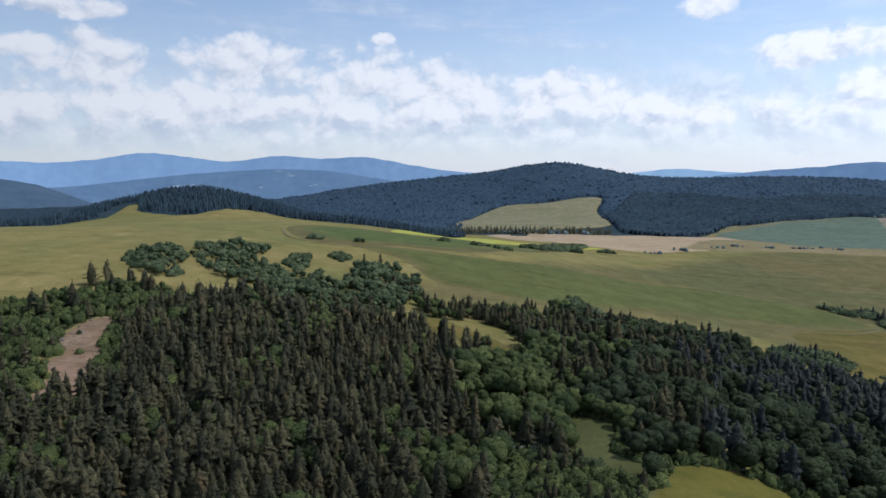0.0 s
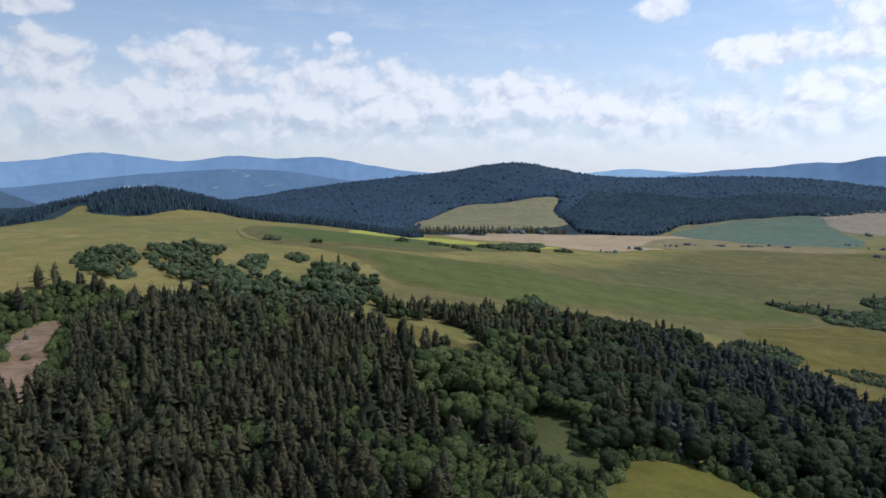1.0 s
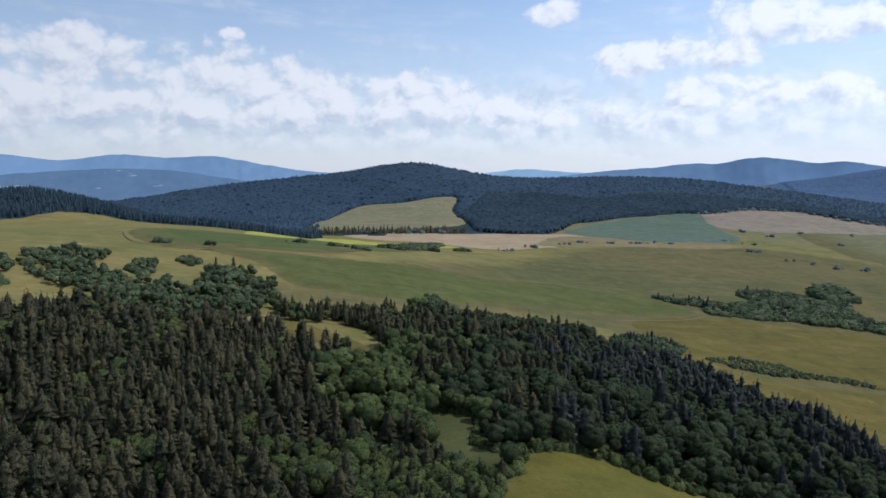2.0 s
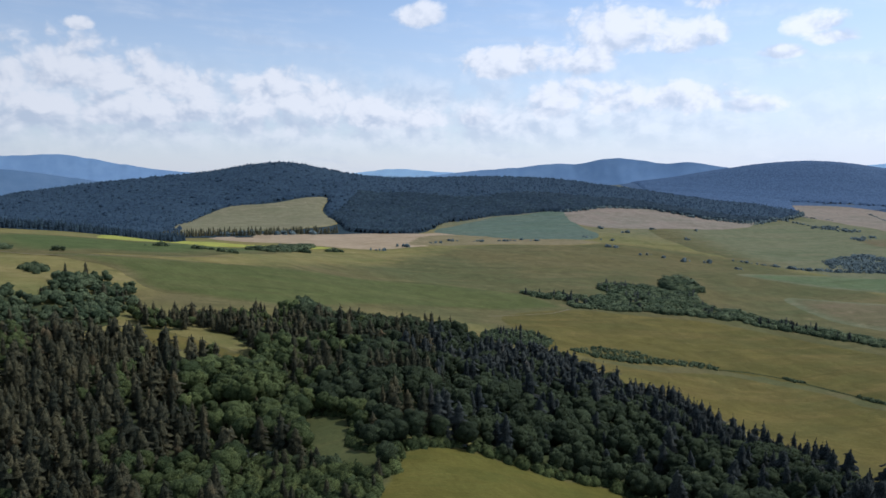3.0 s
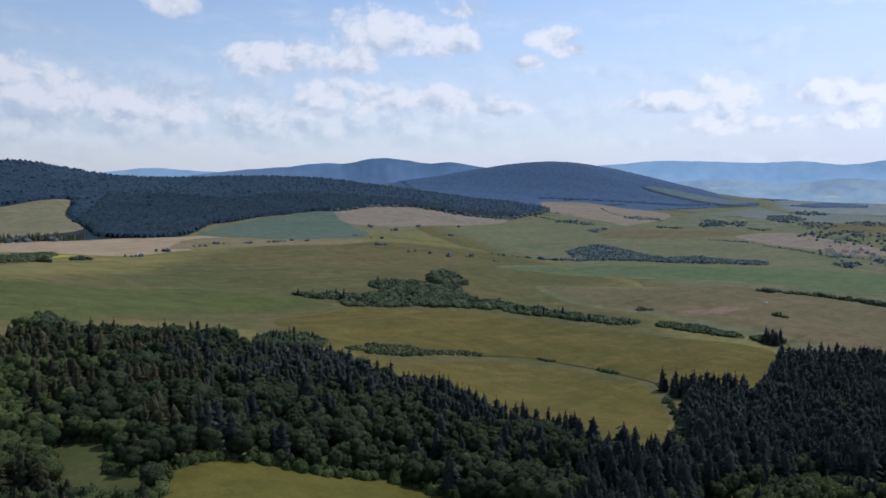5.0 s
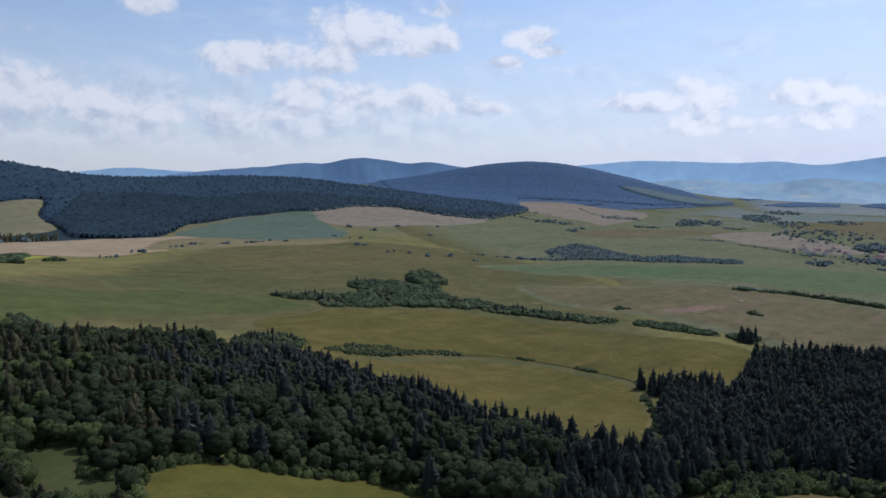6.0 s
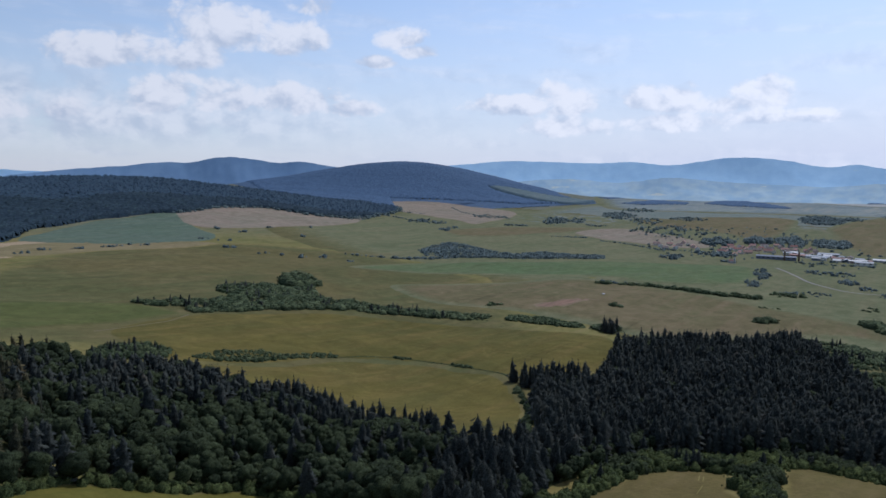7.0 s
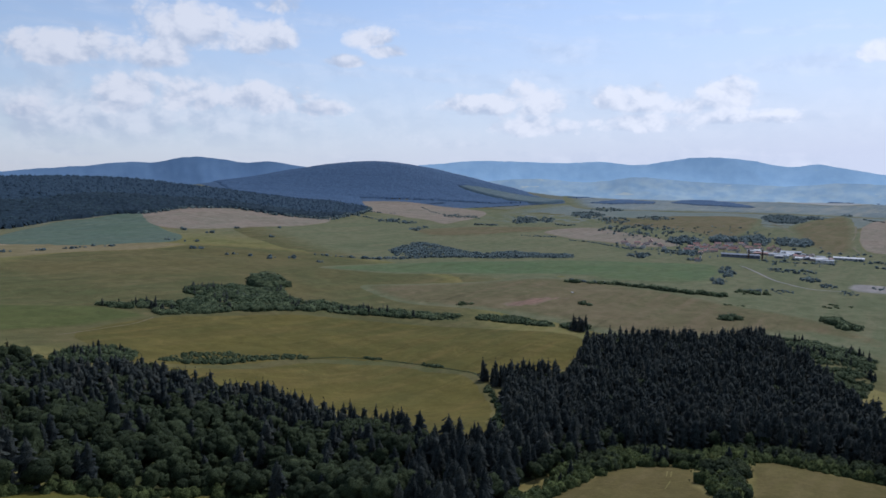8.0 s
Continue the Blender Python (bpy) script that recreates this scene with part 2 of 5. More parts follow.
NEAR_MEADOW = [(52, 185), (70, 231), (84, 253), (99, 261), (117, 260), (135, 254), (160, 248), (175, 245), (180, 231), (185, 205), (163, 166)]
W_SPRUCE_STAND = [(662, 291), (712, 268), (773, 196), (842, 155), (726, 96), (588, 46), (467, -3), (379, -4), (368, 31), (372, 57), (362, 76), (339, 97), (329, 122), (283, 131), (242, 137), (189, 124), (177, 144), (238, 183), (287, 210), (311, 183), (347, 185), (371, 210), (450, 263), (485, 276), (506, 316), (537, 250), (590, 264)]
W_BRUSH_SLOPE = [(863, 159), (865, 127), (856, 87), (799, 43), (697, 35), (631, 38), (558, 43), (594, 54), (667, 66), (721, 85), (786, 115)]
W_BUSH_GAP = [(318, 81), (344, 69), (298, 57), (270, 50), (265, 58), (283, 72)]
MEADOW_BY_STAND = [(192, 102), (239, 121), (280, 116), (301, 109), (310, 93), (312, 79), (286, 72), (265, 57), (225, 47)]
MEADOW_FAR_SIDE = [(333, 64), (350, 58), (347, 36), (345, 11), (344, -24), (269, -13), (230, 40), (283, 53)]
FIELD_B = [(297, 503), (329, 480), (379, 466), (446, 465), (507, 411), (512, 375), (519, 336), (481, 294), (429, 251), (336, 201), (296, 188), (325, 255), (347, 354), (305, 400), (294, 450)]
FIELD_A = [(429, 683), (506, 659), (602, 612), (687, 470), (723, 352), (694, 302), (603, 275), (545, 262), (520, 296), (519, 336), (512, 375), (507, 411), (446, 465), (379, 466), (329, 480), (297, 503), (298, 547), (321, 647)]
W_CLUMP = [(419, 780), (426, 754), (458, 737), (444, 690), (470, 682), (530, 670), (605, 634), (651, 583), (692, 524), (716, 477), (737, 491), (717, 544), (687, 615), (654, 664), (639, 706), (687, 768), (662, 810), (640, 832), (591, 836), (559, 819), (546, 787), (544, 752), (507, 746), (486, 760), (462, 780)]
W_CLUMP_BACK = [(690, 836), (745, 869), (725, 810), (690, 777), (658, 792)]
W_HEDGE_1 = [(735, 468), (740, 422), (752, 371), (769, 377), (773, 425), (769, 456), (756, 473)]
W_HEDGE_END = [(756, 362), (738, 324), (767, 333), (777, 364)]
W_HEDGE_2 = [(321, 505), (335, 488), (364, 477), (396, 480), (413, 481), (450, 469), (457, 476), (426, 491), (403, 495), (395, 509), (360, 517), (331, 513)]
W_CLUMP_2 = [(251, 536), (267, 515), (305, 515), (318, 532), (314, 560), (292, 563), (263, 555)]
W_TREE_ROW = [(7, 1492), (109, 1578), (220, 1554), (369, 1548), (357, 1498), (213, 1504), (105, 1521), (7, 1465)]
W_FIELD_SCRUB = [(114, 1003), (189, 1198), (238, 1174), (202, 1108), (140, 985)]
FIELD_TAN = [(84, 1589), (218, 1540), (442, 1500), (658, 1498), (657, 1323), (446, 1212), (300, 1175), (223, 1281), (124, 1327)]
FIELD_HILL = [(15, 1645), (140, 2075), (300, 2125), (484, 2174), (438, 2012), (417, 1752), (216, 1616)]
FIELD_YELLOW = [(-76, 1003), (-5, 1477), (118, 1267), (265, 1190), (246, 1148), (94, 1095), (-11, 963)]
FIELD_GREEN_CREST = [(-192, 874), (-137, 980), (-66, 976), (-3, 965), (92, 1071), (188, 1080), (63, 819), (-52, 764), (-136, 753)]
FIELD_GREEN_MID = [(-111, 758), (-18, 754), (75, 764), (165, 795), (303, 835), (390, 800), (423, 772), (433, 691), (348, 671), (279, 666), (170, 621), (92, 583), (5, 600), (-20, 628), (-40, 691)]
FIELD_STRAW = [(420, 1233), (539, 1430), (707, 1439), (792, 1331), (872, 1251), (780, 1219), (607, 1237)]
FIELD_BLUEGREEN = [(587, 1521), (818, 1754), (981, 1810), (1115, 1809), (1021, 1584), (940, 1361), (823, 1287), (675, 1347)]
FIELD_PINK = [(1115, 1809), (1298, 1835), (1438, 1813), (1518, 1691), (1668, 1626), (1492, 1496), (1233, 1481), (1078, 1472), (1008, 1564)]
FIELD_LIME = [(896, 908), (1092, 884), (1295, 741), (1451, 551), (1527, 389), (1393, 318), (1224, 315), (1148, 435), (1138, 557), (1013, 730)]
FIELD_OLIVE = [(980, 636), (1097, 559), (1120, 424), (1057, 255), (1015, 137), (942, 44), (820, 18), (907, 104), (810, 206), (747, 281), (773, 362), (787, 492), (768, 623), (837, 748)]
SOIL = [(832, 502), (883, 499), (930, 474), (947, 436), (951, 406), (907, 426), (847, 439), (816, 466)]
FIELD_VALLEY_A = [(1935, 989), (2133, 928), (2073, 755), (1900, 552), (1774, 600), (1809, 753)]
FIELD_VALLEY_B = [(1697, 1308), (1950, 1201), (2119, 1001), (1951, 997), (1728, 1064), (1605, 1176)]
FIELD_VALLEY_C = [(2401, 1002), (2747, 867), (2873, 584), (2529, 486), (2044, 471), (2182, 635)]
FIELD_VALLEY_D = [(2586, 401), (3120, 288), (2038, 159), (1855, 212), (2095, 295)]
FIELD_VALLEY_E = [(2733, 201), (3062, 103), (2134, 20), (1991, 143)]
FIELD_VALLEY_F = [(2259, 2179), (2599, 2036), (2491, 1536), (1951, 1336), (1983, 1503), (2050, 1828)]
GRAVEL = [(1343, 121), (1386, 104), (1390, 23), (1297, 21), (1276, 87), (1298, 113)]
ROAD_VILLAGE = [(1509, 323), (1424, 274), (1334, 233), (1294, 195), (1266, 157), (1268, 118)]
TRACK_HILL = [(3083, 294), (2786, 252), (2578, 214), (2327, 194), (2096, 181), (1936, 148)]
TRACK_HILL_B = [(2823, 530), (2690, 486), (2433, 393), (2312, 345)]
TRACK_STAND = [(469, 274), (437, 255), (392, 230), (344, 204), (313, 188)]
TRACK_MEADOW = [(300, 89), (292, 87), (284, 85), (276, 84), (267, 83), (258, 83)]
TRACK_FIELD = [(-194, 851), (-168, 777), (-110, 740), (-51, 748), (10, 773), (76, 811)]
TRACK_EDGE = [(307, 639), (356, 652), (396, 660), (432, 682)]
BARE_SLOPE = [(-213, 378), (-214, 400), (-209, 418), (-199, 422), (-191, 400), (-191, 386), (-181, 368), (-179, 350), (-167, 326), (-168, 310), (-178, 314), (-174, 298), (-178, 291), (-191, 316), (-194, 337), (-204, 342), (-210, 358), (-202, 361)]
SHRUB_SPOTS = [(-3, 884), (46, 868), (75, 851), (200, 1075), (255, 1109), (353, 1164), (417, 1212), (498, 1272), (546, 1301), (599, 1291), (660, 1308), (695, 1314), (738, 1297), (-139, 772), (-95, 764), (1035, 1500), (1049, 1416), (1175, 1474), (1300, 1455), (878, 1323), (916, 1290), (849, 1187), (860, 1107), (885, 1076), (907, 1037), (947, 1018), (955, 960), (907, 400), (811, 532), (1143, 1309), (1744, 1322), (1727, 1298), (1769, 1308), (1566, 429)]
LONE_SPRUCES = [(-244, 413), (-236, 412), (-230, 432), (-244, 485), (-237, 493), (-217, 483), (-203, 475), (-198, 474), (764, 347), (762, 339), (763, 331)]
HOUSES = [(1829, 653), (1812, 621), (1835, 606), (1765, 654), (1768, 562), (1828, 495), (1803, 474), (1736, 479), (1876, 480), (1913, 468), (1828, 436), (1700, 453), (1928, 443), (1881, 419), (1966, 421), (1864, 381), (1878, 358), (1867, 334), (1856, 312), (1765, 441), (1743, 452), (1729, 494), (1922, 334), (1951, 379), (1795, 676), (1726, 628), (1746, 608), (1877, 633), (1808, 585), (1879, 513), (1813, 457), (1871, 463), (1885, 441), (1815, 410), (1812, 395), (1924, 403), (1825, 364), (1815, 510), (1882, 491)]
HALLS = [(1679, 360), (1765, 293), (1739, 243), (1697, 193), (1773, 156), (1828, 280), (1773, 331)]
WORKSHOPS = [(1809, 336), (1782, 318), (1810, 312), (1807, 296), (1734, 274), (1789, 276), (1755, 259), (1720, 247), (1775, 246), (1729, 230), (1771, 229), (1713, 212), (1750, 208), (1721, 198), (1737, 189), (1821, 353), (1801, 362), (1717, 287)]
CHAPEL = [(1559, 422)]
STRIP_A = [(3774, 1194), (4334, 1203), (3940, 888), (3571, 691), (3534, 821), (3631, 1034)]
STRIP_B = [(3413, 1489), (3906, 1496), (3823, 1256), (3631, 1207), (3416, 1367)]
STRIP_C = [(4269, 518), (4286, 350), (4297, 151), (4297, 150), (4637, 433)]
STRIP_D = [(3702, 1753), (3941, 1720), (4042, 1691), (3625, 1648)]
PLAIN_A = [(3815, 1664), (4080, 1359), (4478, 1312), (3930, 1405)]
PLAIN_B = [(4404, 839), (4273, 479), (4634, 214), (3945, 415)]
W_FILL_LEFT = [(-150, 204), (-291, 414), (-252, 428), (-229, 444), (-209, 473), (-178, 429), (-150, 328), (-162, 308), (-176, 292), (-132, 204)]
BLOSSOMS = [(32, 280), (37, 278), (41, 279), (69, 334), (28, 284), (73, 324), (113, 262)]
W_VILLAGE = [(2302, 919), (2440, 546), (2090, 267), (1859, 91), (1643, 79), (1568, 347), (1575, 494), (1664, 648)]
GANTRY = [(1670, 327)]
HILL_NEAR = [(-610, 939), (-559, 1051), (-519, 1098), (-554, 1209), (-528, 1221), (-485, 1141), (-407, 1118), (-363, 1186), (-300, 1203), (-196, 1113), (-95, 1086), (0, 1080), (44, 1249), (-73, 1398), (-337, 1585), (-564, 1550), (-751, 1413), (-811, 1202)]
HILL_TONGUE = [(-535, 1074), (-579, 1253), (-548, 1267), (-473, 1103)]
VALLEY_PASTURE = [(1170, 1497), (971, 938), (953, 643), (839, 446), (780, 253), (696, 73), (640, -113), (1113, -450), (2403, -689), (2610, 460), (2649, 1180), (2736, 1845), (2298, 1928), (1798, 1737), (1414, 1685)]
MID_PASTURE = [(-73, 596), (-36, 519), (26, 499), (72, 515), (131, 524), (225, 556), (270, 468), (296, 378), (297, 268), (339, 212), (548, 244), (823, 475), (1036, 699), (1100, 990), (917, 1262), (578, 1297), (247, 990), (122, 871)]
PLAIN_MID = [(2073, 1398), (2147, 956), (2364, 417), (2364, -417), (3105, -774), (3600, 0), (3574, 958), (3236, 1578)]
PLAIN_FAR = [(3172, 1479), (3013, 1217), (3102, 547), (3053, -538), (3845, -1103), (4678, -825), (4724, 497), (4464, 1625), (4169, 1944)]
HILL_BIG = [(-606, 2115), (-297, 1877), (-77, 1478), (26, 1500), (78, 1730), (141, 2093), (302, 2140), (488, 2185), (439, 2012), (420, 1751), (394, 1551), (467, 1464), (598, 1555), (702, 1727), (894, 1808), (1048, 1824), (1104, 1791), (1279, 1808), (1421, 1792), (1498, 1668), (1599, 1605), (1705, 1618), (1947, 1723), (2189, 1903), (2266, 2188), (1575, 2728), (512, 2905), (-308, 2934), (-786, 2740)]
HILL_FAR = [(2124, 2719), (2122, 2049), (2113, 1837), (2516, 2242), (2728, 2000), (2925, 1740), (3290, 1558), (3443, 1831), (3811, 2200), (3418, 3078), (2645, 3641)]
FIELD_FLANK = [(3105, 2084), (3225, 2025), (3282, 1883), (3339, 1728), (3351, 1587), (3140, 1608), (3083, 1752), (3098, 1911)]
HILL_LEFT = [(-1044, 1159), (-850, 1308), (-822, 1545), (-1017, 2284), (-1446, 3406), (-2476, 2750)]
# groves: place, half-width across and half-depth along the line from the spur, tallest tree, openness
GROVES_HILL = [(2163, 769, 127, 195, 9, 2.6), (2445, 965, 59, 148, 9, 1.8), (2621, 870, 67, 114, 8, 1.6), (1962, 567, 42, 106, 10, 1.3), (2016, 490, 23, 57, 15, 0.8), (2016, 453, 7, 36, 15, 0.8), (2065, 409, 40, 119, 11, 1.1), (2849, 462, 79, 220, 10, 1.1), (2058, 310, 45, 75, 12, 0.8), (2945, 381, 43, 104, 8, 1.2), (3167, 293, 20, 77, 8, 1.1), (1676, 479, 34, 53, 9, 1.1), (1570, 556, 29, 57, 8, 1.2), (1690, 528, 16, 35, 8, 1.2)]
GROVES_ROAD = [(1385, 321, 14, 78, 6, 0.9), (1252, 303, 14, 32, 6, 0.9), (1164, 230, 27, 28, 5, 1.0), (1203, 205, 29, 22, 4, 1.0), (1485, 225, 46, 28, 6, 1.1), (1371, 175, 17, 30, 6, 0.9), (1312, 143, 12, 26, 5, 1.0), (1252, 107, 14, 29, 4, 1.1), (1352, 69, 13, 30, 5, 1.1), (932, 210, 15, 10, 7, 0.7), (1029, 233, 7, 7, 3, 0.9), (1032, 217, 7, 7, 3, 0.9), (998, 99, 14, 17, 8, 0.7), (976, 82, 11, 16, 7, 0.7)]
GROVES_PLAIN = [(1117, 109, 20, 18, 3, 1.2), (1676, 1281, 20, 29, 8, 1.0), (1814, 1469, 71, 52, 8, 1.3), (2194, 1464, 64, 79, 7, 1.2), (1998, 1231, 38, 25, 7, 1.1), (2231, 1209, 53, 164, 9, 1.6), (2321, 1170, 29, 135, 9, 1.6), (2180, 1030, 35, 21, 7, 1.1), (2652, 1155, 69, 198, 8, 1.1), (3013, 1218, 73, 120, 8, 1.3), (1580, 1649, 109, 50, 7, 1.5), (1711, 227, 55, 16, 6, 1.3), (1565, 428, 13, 12, 6, 1.2), (1761, 114, 34, 19, 6, 1.2)]
W_STRIP_FAR = [(1240, 1027), (1338, 1062), (1439, 1082), (1410, 982), (1346, 843), (1446, 828), (1457, 744), (1477, 675), (1417, 648), (1283, 804), (1223, 896), (1180, 955)]
FAR_LINES = [
    [(1084, 510), (1107, 459), (1115, 393), (1091, 322), (1095, 252)], [(1792, 837), (1763, 734), (1681, 625)], [(1804, 986), (1849, 891)],
    [(2451, 1842), (2211, 1567), (2174, 1364)], [(1076, 960), (1216, 891), (1324, 786), (1431, 661)], [(2131, 1993), (2041, 1792), (2036, 1649)],
    [(1843, 1820), (1805, 1609), (1809, 1465)], [(3555, 1408), (3592, 1253)], [(1021, 1035), (1060, 993), (1101, 952)],
    [(1646, 318), (1670, 169)], [(2966, 220), (2838, 146)], [(1704, 634), (1716, 511)],
]
FIELD_BANK = [(452, 470), (480, 459), (500, 440), (513, 416), (523, 383), (525, 340), (517, 323)]
FIELD_BUSH = (805, 534)
BANK_BUSHES = [(500, 443), (503, 436), (509, 430), (521, 389), (523, 380), (526, 372)]


# ---- materials ----
def principled(name, rough=0.9, spec=0.15):
    m = bpy.data.materials.new(name)
    m.use_nodes = True
    nt = clear(m.node_tree)
    b = nt.nodes.new("ShaderNodeBsdfPrincipled")
    b.inputs["Roughness"].default_value, b.inputs["Specular IOR Level"].default_value = rough, spec
    o = nt.nodes.new("ShaderNodeOutputMaterial")
    nt.links.new(b.outputs[0], o.inputs[0])
    return m, nt, b


def bump(nt, b, height, strength, distance):
    n = nt.nodes.new("ShaderNodeBump")
    n.inputs["Strength"].default_value, n.inputs["Distance"].default_value = strength, distance
    nt.links.new(height, n.inputs["Height"])
    nt.links.new(n.outputs[0], b.inputs["Normal"])


def position(nt):
    return nt.nodes.new("ShaderNodeNewGeometry").outputs["Position"]


MEADOW = ((0.206, 0.166, 0.056), (0.141, 0.138, 0.045), (0.220, 0.172, 0.069), 0.012, 0.06, None, 0.0)


BROWN = ((0.126, 0.105, 0.041), (0.089, 0.094, 0.036), (0.144, 0.116, 0.051), 0.006, 0.05, None, 60.0)
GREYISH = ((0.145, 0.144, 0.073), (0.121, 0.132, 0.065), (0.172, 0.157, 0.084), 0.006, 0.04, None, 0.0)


def land_colour(nt, pos, a, b_col, c_col, big, mid, rows, row_turn):
    """Two tones in broad patches, a third in streaks, fine grain, worn spots, faint working rows."""
    broad = noise_node(nt, pos, 0.0035, 3, 0.5, 0.8)
    f1 = ramp_node(nt, math_node(nt, "ADD", math_node(nt, "MULTIPLY", noise_node(nt, pos, big, 5, 0.6, 0.6), 0.55), math_node(nt, "MULTIPLY", broad, 0.45)), 0.36, 0.64)
    col = mix_col(nt, f1, a, b_col)

    def turned(angle, sx, sy):
        mp = nt.nodes.new("ShaderNodeMapping")
        mp.inputs["Rotation"].default_value, mp.inputs["Scale"].default_value = (0, 0, radians(angle)), (sx, sy, 1)
        nt.links.new(pos, mp.inputs["Vector"])
        return mp.outputs[0]
    f2 = ramp_node(nt, noise_node(nt, turned(row_turn, 0.2, 1.6), mid * 0.45, 6, 0.68), 0.42, 0.72)
    col = mix_col(nt, math_node(nt, "MULTIPLY", f2, 0.8), col, c_col)
    if rows:
        wv = nt.nodes.new("ShaderNodeTexWave")
        wv.bands_direction = "Y"
        wv.inputs["Scale"].default_value, wv.inputs["Distortion"].default_value = rows, 1.6
        nt.links.new(turned(row_turn, 1, 1), wv.inputs["Vector"])
        col = mix_col(nt, math_node(nt, "MULTIPLY", wv.outputs["Fac"], 0.16), col, tuple(v * 0.75 for v in b_col))
    f4 = ramp_node(nt, noise_node(nt, pos, 0.10, 6, 0.72), 0.56, 0.74)
    col = mix_col(nt, math_node(nt, "MULTIPLY", f4, 0.6), col, tuple(v * 0.5 for v in a))
    f5 = ramp_node(nt, noise_node(nt, pos, 0.03, 6, 0.7, 0.5), 0.55, 0.75)
    col = mix_col(nt, math_node(nt, "MULTIPLY", f5, 0.5), col, tuple(min(1, v * 1.4) for v in c_col))
    f6 = ramp_node(nt, noise_node(nt, turned(row_turn + 50, 0.12, 1.0), 0.035, 7, 0.75), 0.58, 0.70)
    return mix_col(nt, math_node(nt, "MULTIPLY", f6, 0.62), col, tuple(v * 0.62 for v in b_col))


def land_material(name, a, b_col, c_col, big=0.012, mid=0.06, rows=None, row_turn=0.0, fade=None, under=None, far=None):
    """Grass, crop or bare ground. fade: metres over which it runs out into the meadow round it."""
    m, nt, b = principled(name, 0.95, 0.05)
    pos = position(nt)
    col = land_colour(nt, pos, a, b_col, c_col, big, mid, rows, row_turn)
    if fade:
        at = nt.nodes.new("ShaderNodeAttribute")
        at.attribute_name = "margin"
        wild = math_node(nt, "MULTIPLY", math_node(nt, "SUBTRACT", noise_node(nt, pos, 0.05, 5, 0.65), 0.6), fade * 1.2)
        k = ramp_node(nt, math_node(nt, "ADD", at.outputs["Fac"], wild), 0.0, fade)
        col = mix_col(nt, k, land_colour(nt, pos, *(under or MEADOW)), col)
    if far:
        # haze painted into the grass colour, growing with distance
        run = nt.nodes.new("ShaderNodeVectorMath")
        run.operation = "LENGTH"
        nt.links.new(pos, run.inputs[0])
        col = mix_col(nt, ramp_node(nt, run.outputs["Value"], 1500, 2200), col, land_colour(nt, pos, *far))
    f3 = noise_node(nt, pos, 0.55, 4, 0.7)
    patches = ramp_node(nt, noise_node(nt, pos, 0.045, 7, 0.72, 0.4), 0.30, 0.70)
    col = mix_col(nt, 0.36, col, mix_col(nt, patches, (0.22, 0.24, 0.22), (0.78, 0.76, 0.78)), "SOFT_LIGHT")
    col = mix_col(nt, 0.5, col, mix_col(nt, f3, (0.3, 0.3, 0.3), (1.0, 1.0, 1.0)), "SOFT_LIGHT")
    nt.links.new(col, b.inputs["Base Color"])
    bump(nt, b, f3, 0.5, 0.5)
    return m


def leaf_material(name, dark, light, gold, obj=False, grain=0.7, each=0.8):
    """Foliage: tone by tree, patches by leaf mass."""
    m, nt, b = principled(name, 0.85, 0.05)
    pos = position(nt)
    if obj:
        tone = nt.nodes.new("ShaderNodeObjectInfo").outputs["Random"]
    else:
        at = nt.nodes.new("ShaderNodeAttribute")
        at.attribute_name = "tone"
        tone = at.outputs["Fac"]
    f = noise_node(nt, pos, grain, 4, 0.65)
    isl = nt.nodes.new("ShaderNodeNewGeometry").outputs["Random Per Island"]
    k = math_node(nt, "ADD", math_node(nt, "ADD", math_node(nt, "MULTIPLY", tone, each), 0.4 - each / 2), math_node(nt, "MULTIPLY", math_node(nt, "SUBTRACT", f, 0.55), 0.9))
    k = math_node(nt, "ADD", k, math_node(nt, "MULTIPLY", math_node(nt, "SUBTRACT", isl, 0.4), 0.6 * each), True)
    col = mix_col(nt, k, dark, light)
    g = ramp_node(nt, noise_node(nt, pos, 0.09, 2, 0.5), 0.6, 0.75)
    col = mix_col(nt, math_node(nt, "MULTIPLY", g, math_node(nt, "MULTIPLY", tone, 0.7)), col, gold)
    stipple = noise_node(nt, pos, grain * 3.2 if grain > 0.1 else 0.12, 3, 0.7)
    col = mix_col(nt, 0.9 if grain > 0.1 else 0.4, col, mix_col(nt, ramp_node(nt, stipple, 0.32, 0.68), (0.10, 0.10, 0.10), (0.95, 0.95, 0.95)), "SOFT_LIGHT")
    nt.links.new(col, b.inputs["Base Color"])
    if grain > 0.1:
        bump(nt, b, stipple, 0.9, 0.7)
    return m


def plain_material(name, col, rough=0.8, vary=0.25, scale=0.6, spec=0.3):
    m, nt, b = principled(name, rough, spec)
    f = noise_node(nt, position(nt), scale, 5, 0.65)
    c = mix_col(nt, f, tuple(v * (1 - vary) for v in col), tuple(min(1, v * (1 + vary)) for v in col))
    nt.links.new(c, b.inputs["Base Color"])
    return m


def tinted_material(name, cols, rough=0.8):
    """One of three paints by object."""
    m, nt, b = principled(name, rough, 0.3)
    r = nt.nodes.new("ShaderNodeObjectInfo").outputs["Random"]
    c = mix_col(nt, ramp_node(nt, r, 0.3, 0.4), cols[0], cols[1])
    c = mix_col(nt, ramp_node(nt, r, 0.65, 0.75), c, cols[2])
    f = noise_node(nt, position(nt), 0.5, 4, 0.6)
    c = mix_col(nt, 0.4, c, mix_col(nt, f, (0.3, 0.3, 0.3), (0.8, 0.8, 0.8)), "SOFT_LIGHT")
    nt.links.new(c, b.inputs["Base Color"])
    return m


